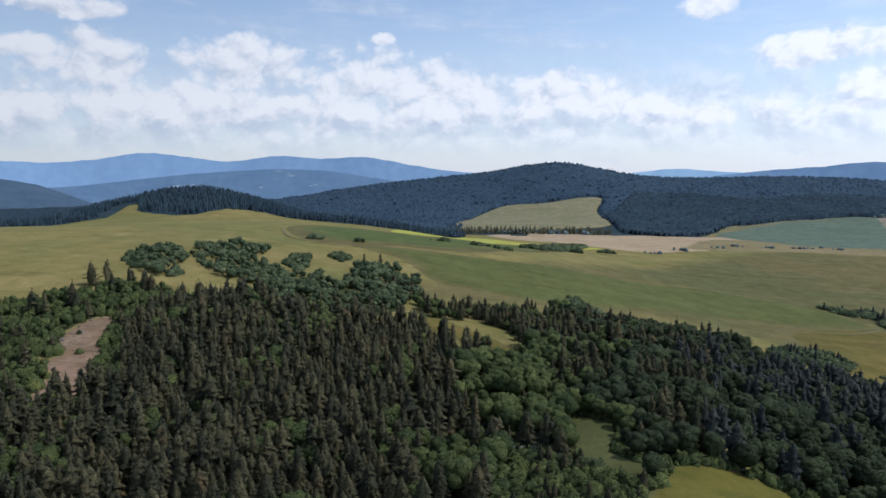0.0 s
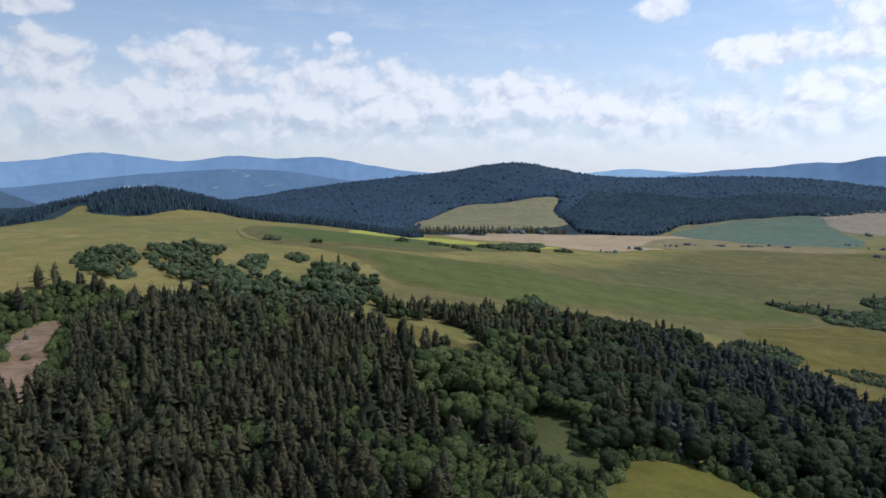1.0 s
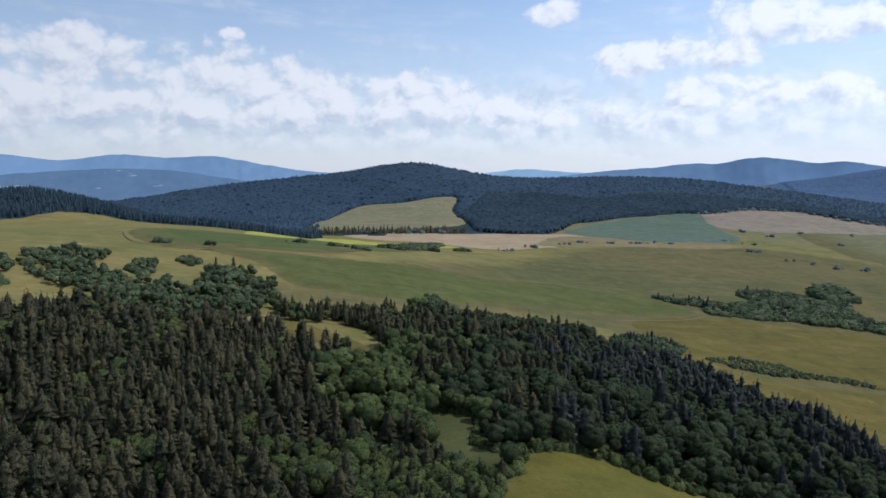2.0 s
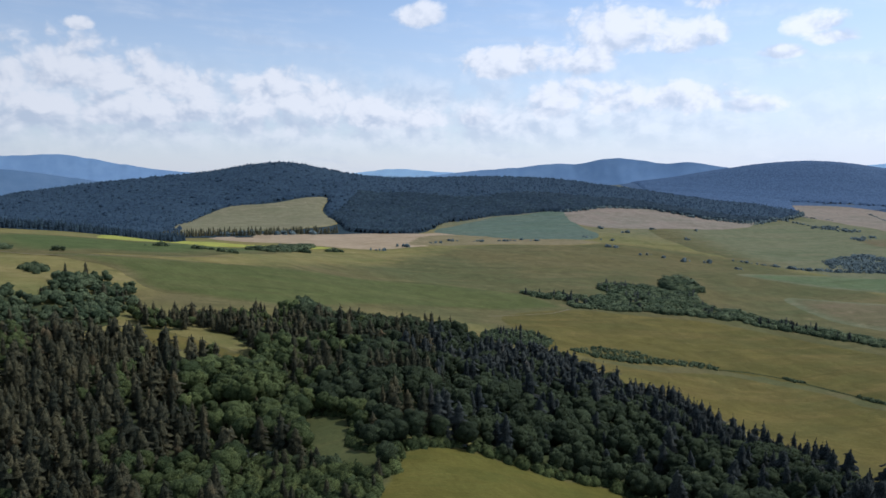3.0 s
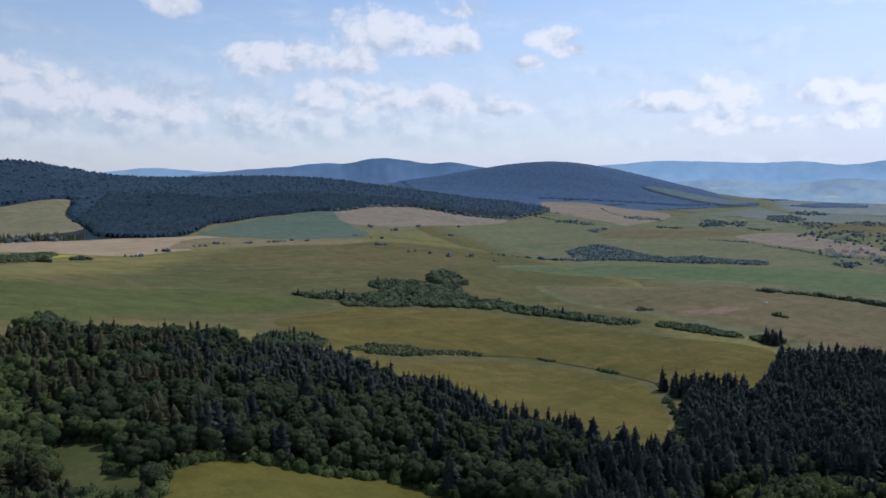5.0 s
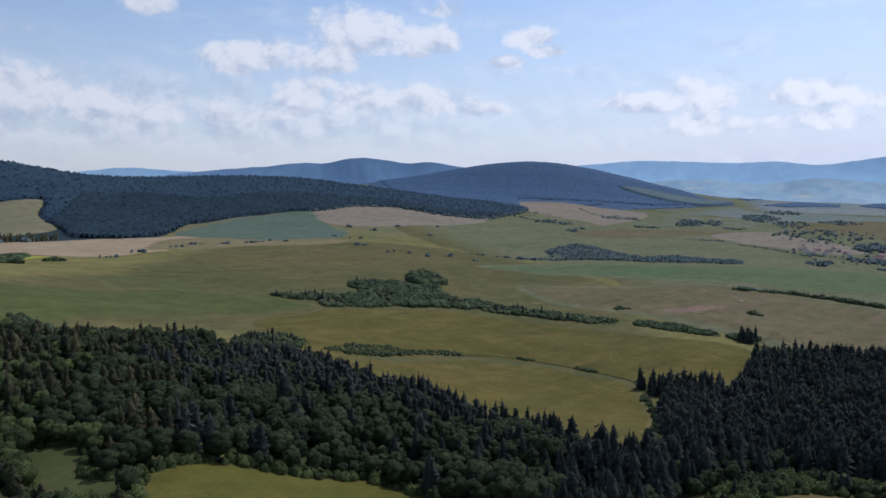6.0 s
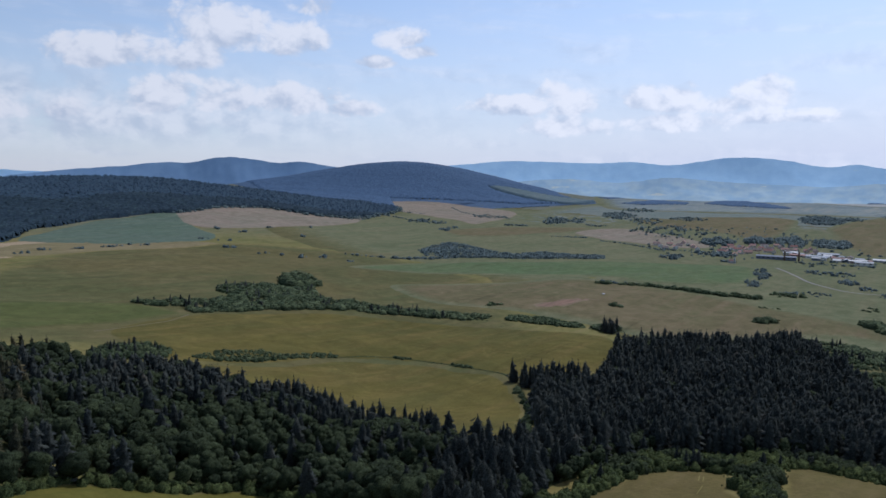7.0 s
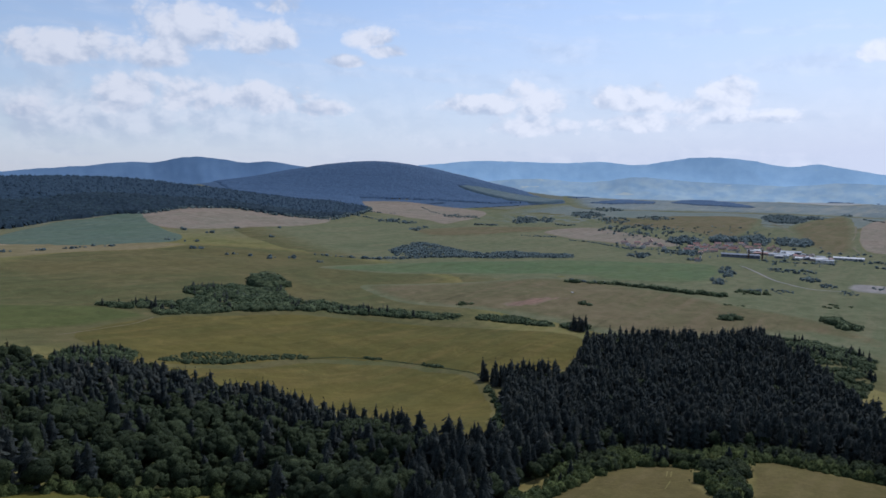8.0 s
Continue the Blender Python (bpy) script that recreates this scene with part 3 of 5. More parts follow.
M = {}
# greyish grass with its blue raised to stand for haze
HAZE_GRASS = tuple(tuple(v * k for v, k in zip(c, (0.98, 1.0, 1.4))) for c in GREYISH[:3]) + GREYISH[3:]
M["meadow"] = land_material("meadow_grass", *MEADOW, far=HAZE_GRASS)
M["meadow_gold"] = land_material("dry_meadow_grass", (0.133, 0.106, 0.027), (0.091, 0.084, 0.024), (0.154, 0.112, 0.035), rows=0.10, row_turn=35, fade=2, under=BROWN)
M["meadow_near"] = land_material("mown_meadow", (0.103, 0.097, 0.020), (0.123, 0.103, 0.024), (0.081, 0.085, 0.019), 0.03, 0.2, rows=0.14, row_turn=20, fade=4, under=BROWN)
M["glade"] = land_material("green_glade_grass", (0.080, 0.084, 0.030), (0.066, 0.074, 0.026), (0.096, 0.094, 0.034), 0.05, 0.2, fade=3, under=BROWN)
M["meadow_straw"] = land_material("straw_meadow", (0.130, 0.100, 0.036), (0.102, 0.086, 0.028), (0.148, 0.112, 0.046), 0.03, 0.2, rows=0.14, row_turn=60, fade=4)
M["stubble"] = land_material("pale_stubble", (0.213, 0.169, 0.086), (0.179, 0.150, 0.070), (0.241, 0.187, 0.105), fade=14)
M["crop_green"] = land_material("green_crop", (0.074, 0.098, 0.031), (0.083, 0.104, 0.033), (0.099, 0.109, 0.038), rows=0.05, row_turn=70, fade=42, under=BROWN)
M["band_green"] = land_material("green_band_crop", (0.093, 0.103, 0.032), (0.079, 0.091, 0.029), (0.110, 0.106, 0.038), rows=0.05, row_turn=70, fade=16, under=BROWN)
M["crop_lime"] = land_material("lime_crop", (0.095, 0.135, 0.057), (0.119, 0.140, 0.062), (0.095, 0.119, 0.059), fade=30, under=GREYISH)
M["crop_blue"] = land_material("bluish_cereal", (0.093, 0.131, 0.088), (0.103, 0.135, 0.098), (0.126, 0.145, 0.095), fade=5)
M["tan"] = land_material("bare_tan_field", (0.363, 0.265, 0.161), (0.314, 0.235, 0.137), (0.400, 0.295, 0.185), rows=0.06, row_turn=80, fade=4)
M["pink"] = land_material("ploughed_pinkish_field", (0.240, 0.191, 0.138), (0.205, 0.179, 0.125), (0.271, 0.207, 0.157), fade=6)
M["yellow"] = land_material("flowering_rape", (0.330, 0.319, 0.055), (0.286, 0.292, 0.061), (0.308, 0.308, 0.066), fade=3)
M["olive"] = land_material("olive_pasture", (0.147, 0.119, 0.060), (0.120, 0.109, 0.050), (0.172, 0.129, 0.071), fade=30, under=GREYISH)
M["olive_wide"] = land_material("greyish_pasture", *GREYISH, fade=140, under=BROWN)
M["brown_wide"] = land_material("brownish_pasture", *BROWN, fade=70)
M["hill_meadow"] = land_material("pale_hill_meadow", (0.188, 0.171, 0.095), (0.164, 0.156, 0.083), (0.220, 0.189, 0.111), fade=4)
# four far fields with the valley haze put into their base colours
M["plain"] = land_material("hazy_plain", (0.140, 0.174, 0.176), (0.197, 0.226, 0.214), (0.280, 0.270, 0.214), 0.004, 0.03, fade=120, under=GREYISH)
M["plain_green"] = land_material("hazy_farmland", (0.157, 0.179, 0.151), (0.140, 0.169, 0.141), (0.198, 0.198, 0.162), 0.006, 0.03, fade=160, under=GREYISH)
M["flank"] = land_material("haze_tinted_flank_meadow", (0.120, 0.158, 0.158), (0.108, 0.146, 0.150), (0.138, 0.168, 0.160), 0.006, 0.03, fade=30, under=((0.075, 0.112, 0.135), (0.068, 0.104, 0.130), (0.085, 0.120, 0.135), 0.006, 0.04, None, 0.0))
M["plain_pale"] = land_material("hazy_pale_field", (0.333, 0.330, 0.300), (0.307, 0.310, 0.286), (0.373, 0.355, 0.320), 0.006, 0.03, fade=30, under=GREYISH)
M["soil"] = land_material("bare_reddish_soil", (0.267, 0.162, 0.114), (0.214, 0.142, 0.098), (0.139, 0.098, 0.070), 0.05, 0.2, fade=24, under=GREYISH)
M["earth"] = land_material("bare_earth_slope", (0.225, 0.140, 0.088), (0.105, 0.082, 0.046), (0.260, 0.180, 0.125), 0.10, 0.9, row_turn=35, fade=2)
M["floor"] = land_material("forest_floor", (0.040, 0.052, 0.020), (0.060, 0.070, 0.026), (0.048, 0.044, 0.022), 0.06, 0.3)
M["gravel"] = land_material("pale_gravel", (0.29, 0.26, 0.235), (0.22, 0.20, 0.17), (0.33, 0.30, 0.27), 0.03, 0.1, fade=12, under=GREYISH)
M["dirt"] = plain_material("dirt_track", (0.20, 0.168, 0.105), 0.95, 0.2, 0.3, 0.1)
M["asphalt"] = plain_material("pale_asphalt", (0.30, 0.27, 0.245), 0.9, 0.15, 0.3, 0.2)
M["bark"] = plain_material("bark", (0.085, 0.062, 0.045), 0.95, 0.35, 3.0, 0.1)
SPRUCE = ((0.042, 0.045, 0.028), (0.102, 0.091, 0.047), (0.165, 0.109, 0.053))
BROAD = ((0.040, 0.055, 0.022), (0.103, 0.124, 0.042), (0.156, 0.156, 0.047))
M["spruce"] = leaf_material("spruce_needles", *SPRUCE, each=1.0)
M["spruce_one"] = leaf_material("spruce_needles_single", *SPRUCE, obj=True)
DARK_SPRUCE = ((0.036, 0.043, 0.040), (0.071, 0.076, 0.062), (0.108, 0.093, 0.068))
M["dark_spruce"] = leaf_material("dark_spruce_needles", *DARK_SPRUCE)
M["dark_spruce_one"] = leaf_material("dark_spruce_needles_single", *DARK_SPRUCE, obj=True)
M["broad"] = leaf_material("broad_leaves", *BROAD)
M["broad_one"] = leaf_material("broad_leaves_single", *BROAD, obj=True)
DARK = ((0.027, 0.036, 0.019), (0.058, 0.073, 0.034), (0.086, 0.098, 0.042))
M["dark"] = leaf_material("dark_broad_leaves", *DARK)
M["dark_one"] = leaf_material("dark_broad_leaves_single", *DARK, obj=True)
M["scrub"] = leaf_material("scrub_leaves", (0.037, 0.054, 0.027), (0.113, 0.137, 0.068), (0.145, 0.161, 0.068))
# scrub of the far valley, made paler and bluer to paint in the haze
M["haze_scrub"] = leaf_material("haze_tinted_leaves", (0.072, 0.101, 0.104), (0.128, 0.161, 0.155), (0.151, 0.182, 0.155))
# distance haze is mixed into these wood and floor colours, bluer farther off
M["hill_wood"] = leaf_material("haze_tinted_spruce_wood", (0.020, 0.034, 0.049), (0.042, 0.066, 0.076), (0.068, 0.102, 0.083), grain=0.008, each=0.4)
M["back_wood"] = leaf_material("haze_paled_wood", (0.024, 0.043, 0.067), (0.050, 0.079, 0.104), (0.075, 0.114, 0.107), grain=0.008, each=0.4)
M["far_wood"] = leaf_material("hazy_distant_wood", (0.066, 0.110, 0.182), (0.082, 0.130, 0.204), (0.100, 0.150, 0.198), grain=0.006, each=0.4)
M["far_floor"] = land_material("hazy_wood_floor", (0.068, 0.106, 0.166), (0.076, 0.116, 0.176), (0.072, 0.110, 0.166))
M["hill_floor"] = land_material("haze_tinted_wood_floor", (0.024, 0.040, 0.048), (0.034, 0.054, 0.058), (0.024, 0.040, 0.046))



# ---- mesh helpers ----
def part(name, bm, material, parent, label=""):
    me = bpy.data.meshes.new(name)
    bm.to_mesh(me)
    bm.free()
    me.materials.append(material)
    ob = new(name, me)
    ob.parent = parent
    if label:
        tagged(ob, label)
    return ob


def mesh_from(name, verts, faces, material, smooth=False, normals=None, tone=None):
    """A mesh from arrays; all faces have the same number of corners."""
    verts, faces = np.asarray(verts, np.float32), np.asarray(faces, np.int32)
    me = bpy.data.meshes.new(name)
    n, k = faces.shape
    me.vertices.add(len(verts))
    me.vertices.foreach_set("co", verts.ravel())
    me.loops.add(n * k)
    me.loops.foreach_set("vertex_index", faces.ravel())
    me.polygons.add(n)
    me.polygons.foreach_set("loop_start", np.arange(0, n * k, k, dtype=np.int32))
    me.polygons.foreach_set("loop_total", np.full(n, k, np.int32))
    me.polygons.foreach_set("use_smooth", np.full(n, smooth or normals is not None))
    me.materials.append(material)
    me.update(calc_edges=True)
    if normals is not None:
        me.normals_split_custom_set_from_vertices(np.asarray(normals, np.float32))
    if tone is not None:
        at = me.attributes.new("tone", "FLOAT", "POINT")
        at.data.foreach_set("value", np.asarray(tone, np.float32))
    return me


def inside(poly, x, y):
    """Which of the points lie in the outline."""
    r = np.zeros(len(x), bool)
    px, py = np.array(poly, float).T
    j = len(px) - 1
    for i in range(len(px)):
        hit = ((py[i] > y) != (py[j] > y)) & (x < (px[j] - px[i]) * (y - py[i]) / (py[j] - py[i] + 1e-9) + px[i])
        r ^= hit
        j = i
    return r


def rounded(poly, steps=6, wobble=0.0, closed=True, seed=1):
    """The outline as a smooth curve, a little uneven."""
    p = [Vector((a, b)) for a, b in poly]
    rng, n, out = random.Random(seed), len(p), []
    for i in range(n if closed else n - 1):
        q = [p[(i + k) % n] if closed else p[min(max(i + k, 0), n - 1)] for k in (-1, 0, 1, 2)]
        for s in range(steps):
            t = s / steps
            v = 0.5 * (2 * q[1] + (q[2] - q[0]) * t + (2 * q[0] - 5 * q[1] + 4 * q[2] - q[3]) * t * t + (3 * q[1] - q[0] - 3 * q[2] + q[3]) * t ** 3)
            v = v + Vector((rng.uniform(-1, 1), rng.uniform(-1, 1))) * wobble
            out.append((v.x, v.y))
    if not closed:
        out.append(tuple(p[-1]))
    return out


def drape(name, poly, material, label, category, lift=0.3, cell=14.0, wobble=0.8, steps=6):
    """A field laid over the land: its outline cut by a grid and lifted to the ground."""
    line = rounded(poly, steps, wobble)
    xs, ys = [a for a, b in line], [b for a, b in line]
    cell = max(cell, (max(xs) - min(xs)) / 60, (max(ys) - min(ys)) / 60)
    bm = bmesh.new()
    bm.faces.new([bm.verts.new((a, b, 0)) for a, b in line])
    bmesh.ops.triangulate(bm, faces=bm.faces[:])
    for lo, hi, axis in ((min(xs), max(xs), 0), (min(ys), max(ys), 1)):
        c = lo + cell
        while c < hi:
            co, no = [0, 0, 0], [0, 0, 0]
            co[axis], no[axis] = c, 1
            bmesh.ops.bisect_plane(bm, geom=bm.verts[:] + bm.edges[:] + bm.faces[:], plane_co=co, plane_no=no)
            c += cell
    v = np.array([p.co[:2] for p in bm.verts])
    # distance of each point from the outline
    ring, far = np.array(line), np.full(len(v), 1e9)
    for a, b in zip(ring, np.roll(ring, -1, 0)):
        d = b - a
        t = np.clip(((v - a) @ d) / (d @ d + 1e-9), 0, 1)
        far = np.minimum(far, np.hypot(*(v - a - t[:, None] * d).T))
    z = ground(v[:, 0], v[:, 1]) + lift * (1 + np.hypot(v[:, 0], v[:, 1]) / 1200) * (0.2 + 0.8 * np.clip(far / 12, 0, 1))
    for p, h in zip(bm.verts, z):
        p.co.z = h
    bmesh.ops.recalc_face_normals(bm, faces=bm.faces[:])
    if sum(f.normal.z for f in bm.faces) < 0:
        bmesh.ops.reverse_faces(bm, faces=bm.faces[:])
    for f in bm.faces:
        f.smooth = True
    me = bpy.data.meshes.new(name)
    bm.to_mesh(me)
    bm.free()
    me.materials.append(material)
    at = me.attributes.new("margin", "FLOAT", "POINT")
    at.data.foreach_set("value", far.astype(np.float32))
    return tagged(new(name, me), label, category, "", "structure")


def ribbon(name, line, width, material, label, lift=0.42, seed=3):
    """A track that follows the land."""
    pts = rounded(line, 10, width * 0.06, False, seed)
    verts, faces = [], []
    for i, (a, b) in enumerate(pts):
        c, d = pts[max(i - 1, 0)], pts[min(i + 1, len(pts) - 1)]
        t = Vector((d[0] - c[0], d[1] - c[1])).normalized()
        for s in (-0.5, 0, 0.5):
            x, y = a - t.y * s * width, b + t.x * s * width
            verts.append((x, y, float(ground(x, y)) + lift * (1 + math.hypot(x, y) / 900)))
    for i in range(len(pts) - 1):
        for k in (0, 1):
            o = i * 3 + k
            faces.append((o, o + 3, o + 4, o + 1))
    return tagged(new(name, mesh_from(name, verts, np.array(faces)[:, ::-1], material, True)), label, "track", "", "structure")


# ---- the ground, one sheet to the horizon ----
def build_ground():
    rings = np.concatenate([[0.001], np.geomspace(12, 4900, 270)])
    turns = np.radians(np.concatenate([np.arange(-180, -50, 2.5), np.arange(-50, 110, 0.5), np.arange(110, 180, 2.5)]))
    R, A = np.meshgrid(rings, turns, indexing="ij")
    X, Y = R * np.sin(A), R * np.cos(A)
    Z = ground(X, Y)
    nr, na = R.shape
    idx = np.arange(nr * na).reshape(nr, na)
    nxt = np.roll(idx, -1, 1)
    f = np.stack([idx[:-1], idx[1:], nxt[1:], nxt[:-1]], -1).reshape(-1, 4)
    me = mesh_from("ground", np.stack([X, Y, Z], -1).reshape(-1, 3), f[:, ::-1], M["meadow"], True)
    tagged(new("ground", me), "rolling olive-green summer grassland with dry patches", "grassland", "", "structure")


build_ground()

FIELDS = [
    ("pasture", VALLEY_PASTURE, "olive_wide", "wide greyish-green pasture falling towards the village"),
    ("pasture", MID_PASTURE, "brown_wide", "brownish olive pasture in front of the tan fields"),
    ("meadow", FIELD_A, "meadow_gold", "long yellowish-green hay meadow between two hedges"),
    ("meadow", FIELD_B, "meadow_gold", "curved yellowish-green hay meadow beside dark spruces"),
    ("meadow", NEAR_MEADOW, "meadow_near", "mown golden-green meadow at the foot of the wood"),
    ("meadow", MEADOW_BY_STAND, "meadow_straw", "dry straw-coloured meadow below the dark spruce stand"),
    ("meadow", MEADOW_FAR_SIDE, "meadow_straw", "dry straw-coloured meadow beside a large bush"),
    ("glade", NEAR_GLADE, "glade", "small green grassy glade inside the mixed wood"),
    ("glade", GLADE, "meadow_gold", "narrow sunlit glade between spruces and scrub"),
    ("bare_slope", BARE_SLOPE, "earth", "bare reddish-brown earth slope with scattered branches"),
    ("crop_field", FIELD_TAN, "tan", "bare tan field beyond the crest of the pasture"),
    ("hill_meadow", FIELD_HILL, "hill_meadow", "pale meadow cut into the wooded hillside"),
    ("rape_field", FIELD_YELLOW, "yellow", "thin bright strip of yellow flowering rape"),
    ("crop_field", FIELD_GREEN_CREST, "crop_green", "fresh green crop field along the crest"),
    ("crop_field", FIELD_GREEN_MID, "band_green", "broad darker green band of growing crop"),
    ("stubble_field", FIELD_STRAW, "stubble", "pale straw-coloured field beside the tan one"),
    ("cereal_field", FIELD_BLUEGREEN, "crop_blue", "bluish-green cereal field below the wooded ridge"),
    ("ploughed_field", FIELD_PINK, "pink", "brownish-pink field along the edge of the forest"),
    ("crop_field", FIELD_LIME, "crop_lime", "bright green crop field in front of the village"),
    ("pasture", FIELD_OLIVE, "olive", "brownish olive pasture with worn patches"),
    ("bare_soil", SOIL, "soil", "patch of bare reddish soil in the pasture"),
    ("crop_field", FIELD_VALLEY_A, "pink", "tan field above the village gardens"),
    ("crop_field", FIELD_VALLEY_B, "olive", "green crop strip in the valley"),
    ("pasture", FIELD_VALLEY_C, "olive", "olive hillside pasture above the village"),
    ("crop_field", FIELD_VALLEY_D, "olive", "green hillside field crossed by a pale track"),
    ("ploughed_field", FIELD_VALLEY_E, "pink", "brownish ploughed field on the hillside"),
    ("pasture", FIELD_VALLEY_F, "pink", "pale dry pasture under the wooded hill"),
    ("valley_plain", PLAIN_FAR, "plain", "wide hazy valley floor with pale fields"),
    ("valley_plain", PLAIN_MID, "plain_green", "rolling farmland beyond the village in haze-tinted grey-green"),
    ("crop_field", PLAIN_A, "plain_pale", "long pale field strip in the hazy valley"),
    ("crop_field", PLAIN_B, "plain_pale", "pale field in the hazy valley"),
    ("hill_meadow", FIELD_FLANK, "flank", "pale haze-tinted meadow on the flank of the distant hill"),
    ("gravel_yard", GRAVEL, "gravel", "pale grey gravel yard beside the road"),
]
for _i, (_n, _p, _m, _l) in enumerate(FIELDS):
    drape(_n, _p, M[_m], _l, "field", 0.26 if "wide" in _m else {"plain": 0.5, "plain_green": 0.25, "plain_pale": 0.9}[_m] if "plain" in _m and _n != "hill_meadow" else (0.42 + 0.01 * _i) * (4 if _n == "hill_meadow" else 2.5 if _n == "glade" else 1), 8.0 if math.hypot(*_p[0]) < 420 else 14.0)
for _n, _p, _w, _m, _l in (
        ("road", ROAD_VILLAGE, 4, "asphalt", "pale asphalt road running into the village"),
        ("dirt_track", TRACK_HILL, 5, "dirt", "pale winding dirt track up the hillside"),
        ("dirt_track", TRACK_HILL_B, 5, "dirt", "pale dirt track beside a hillside copse"),
        ("dirt_track", TRACK_STAND, 3, "dirt", "worn dirt track along the edge of the spruce stand"),
        ("wheel_track", [(x, y + 0.9) for x, y in TRACK_MEADOW], 0.5, "meadow_straw", "faint wheel rut across the dry meadow"),
        ("wheel_track", [(x, y - 0.9) for x, y in TRACK_MEADOW], 0.5, "meadow_straw", "faint wheel rut across the dry meadow"),
        ("field_bank", FIELD_BANK, 2.2, "floor", "dark weedy bank between two hay meadows"),
        ("dirt_track", TRACK_FIELD, 2, "dirt", "narrow farm track across the green field"),
        ("dirt_track", TRACK_EDGE, 1.5, "dirt", "pale farm track at the edge of the meadow")):
    ribbon(_n, _p, _w, M[_m], _l)

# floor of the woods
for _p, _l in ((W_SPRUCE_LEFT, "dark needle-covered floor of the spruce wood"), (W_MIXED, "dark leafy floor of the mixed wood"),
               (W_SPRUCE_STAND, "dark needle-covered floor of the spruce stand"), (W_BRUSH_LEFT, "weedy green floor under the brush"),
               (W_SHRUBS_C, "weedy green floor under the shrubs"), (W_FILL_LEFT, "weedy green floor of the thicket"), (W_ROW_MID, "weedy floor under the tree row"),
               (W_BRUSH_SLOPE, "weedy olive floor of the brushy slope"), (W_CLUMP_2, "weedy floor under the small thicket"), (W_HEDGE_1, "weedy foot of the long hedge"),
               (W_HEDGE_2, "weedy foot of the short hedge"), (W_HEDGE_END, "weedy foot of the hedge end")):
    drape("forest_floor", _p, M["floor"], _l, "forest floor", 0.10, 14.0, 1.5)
for _p, _l in ((HILL_NEAR, "dark floor of the small wooded hill"), (HILL_BIG, "dark haze-blued floor of the great wooded hill"),
               (HILL_FAR, "haze-blued floor of the distant wooded hill"), (HILL_LEFT, "dark haze-blued floor of the far woods")):
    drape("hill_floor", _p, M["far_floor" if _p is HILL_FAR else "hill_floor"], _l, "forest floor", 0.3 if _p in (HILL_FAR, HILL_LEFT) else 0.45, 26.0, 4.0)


# ---- trees ----
def spruce_crown(rng, tiers, arms, core=7):
    """Slender crown of unit height: ragged drooping boughs round a dense core. Returns verts, tris, normals."""
    v, f, n = [], [], []

    def put(p, nn):
        v.append(p)
        n.append(nn)
        return len(v) - 1
    base, wide, blunt = rng.uniform(0.02, 0.10), rng.uniform(0.175, 0.245), rng.uniform(0.50, 0.70)

    def girth(u):
        return wide * (0.12 + 0.88 * (1 - u) ** blunt) * (1 if u > 0.15 else 0.75 + 1.67 * u)
    rows = []
    for u in (0.0, 0.25, 0.5, 0.78):
        g = girth(u) * 0.55
        a0 = rng.uniform(0, 1)
        rows.append([put((g * rng.uniform(0.75, 1.25) * math.cos(a0 + k * 6.283 / core), g * rng.uniform(0.75, 1.25) * math.sin(a0 + k * 6.283 / core), base + 0.93 * u),
                         (math.cos(a0 + k * 6.283 / core), math.sin(a0 + k * 6.283 / core), 0.35)) for k in range(core)])
    tip = put((rng.uniform(-0.008, 0.008), rng.uniform(-0.008, 0.008), 0.95), (0, 0, 1))
    for lo, hi in zip(rows, rows[1:]):
        for k in range(core):
            f += [(lo[k], lo[(k + 1) % core], hi[(k + 1) % core]), (lo[k], hi[(k + 1) % core], hi[k])]
    for k in range(core):
        f.append((rows[-1][k], rows[-1][(k + 1) % core], tip))
    lean, lop = rng.uniform(0, 6.283), rng.uniform(0.05, 0.25)
    for t in range(tiers):
        u = t / (tiers - 1)
        z = base + 0.02 + 0.91 * u * (1 - base)
        reach = girth(u) * rng.uniform(0.85, 1.12)
        m = max(3, round(arms * (1 - 0.5 * u)))
        a0 = rng.uniform(0, 6.283)
        for k in range(m):
            a = a0 + k * 6.283 / m + rng.uniform(-0.4, 0.4)
            r = reach * rng.uniform(0.75, 1.32 - 0.25 * u) * (1 + lop * math.cos(a - lean))
            w = reach * (1.5 / m + 0.07) * rng.uniform(0.7, 1.25)
            c, s = math.cos(a), math.sin(a)
            zz = z + rng.uniform(-1, 1) * 0.75 / tiers
            dip = rng.uniform(0.015, 0.05)
            o = put((c * r * 0.25, s * r * 0.25, zz + 0.035), (c * 0.7, s * 0.7, 0.6))
            lft = put((c * r * 0.7 - s * w, s * r * 0.7 + c * w, zz - dip * 0.5), (c - s * 0.5, s + c * 0.5, 0.35))
            rgt = put((c * r * 0.7 + s * w, s * r * 0.7 - c * w, zz - dip * 0.5), (c + s * 0.5, s - c * 0.5, 0.35))
            end = put((c * r, s * r, zz - dip), (c, s, 0.45))
            f += [(o, end, lft), (o, rgt, end)]
    n = np.array(n)
    return np.array(v), np.array(f), n / np.linalg.norm(n, axis=1)[:, None]


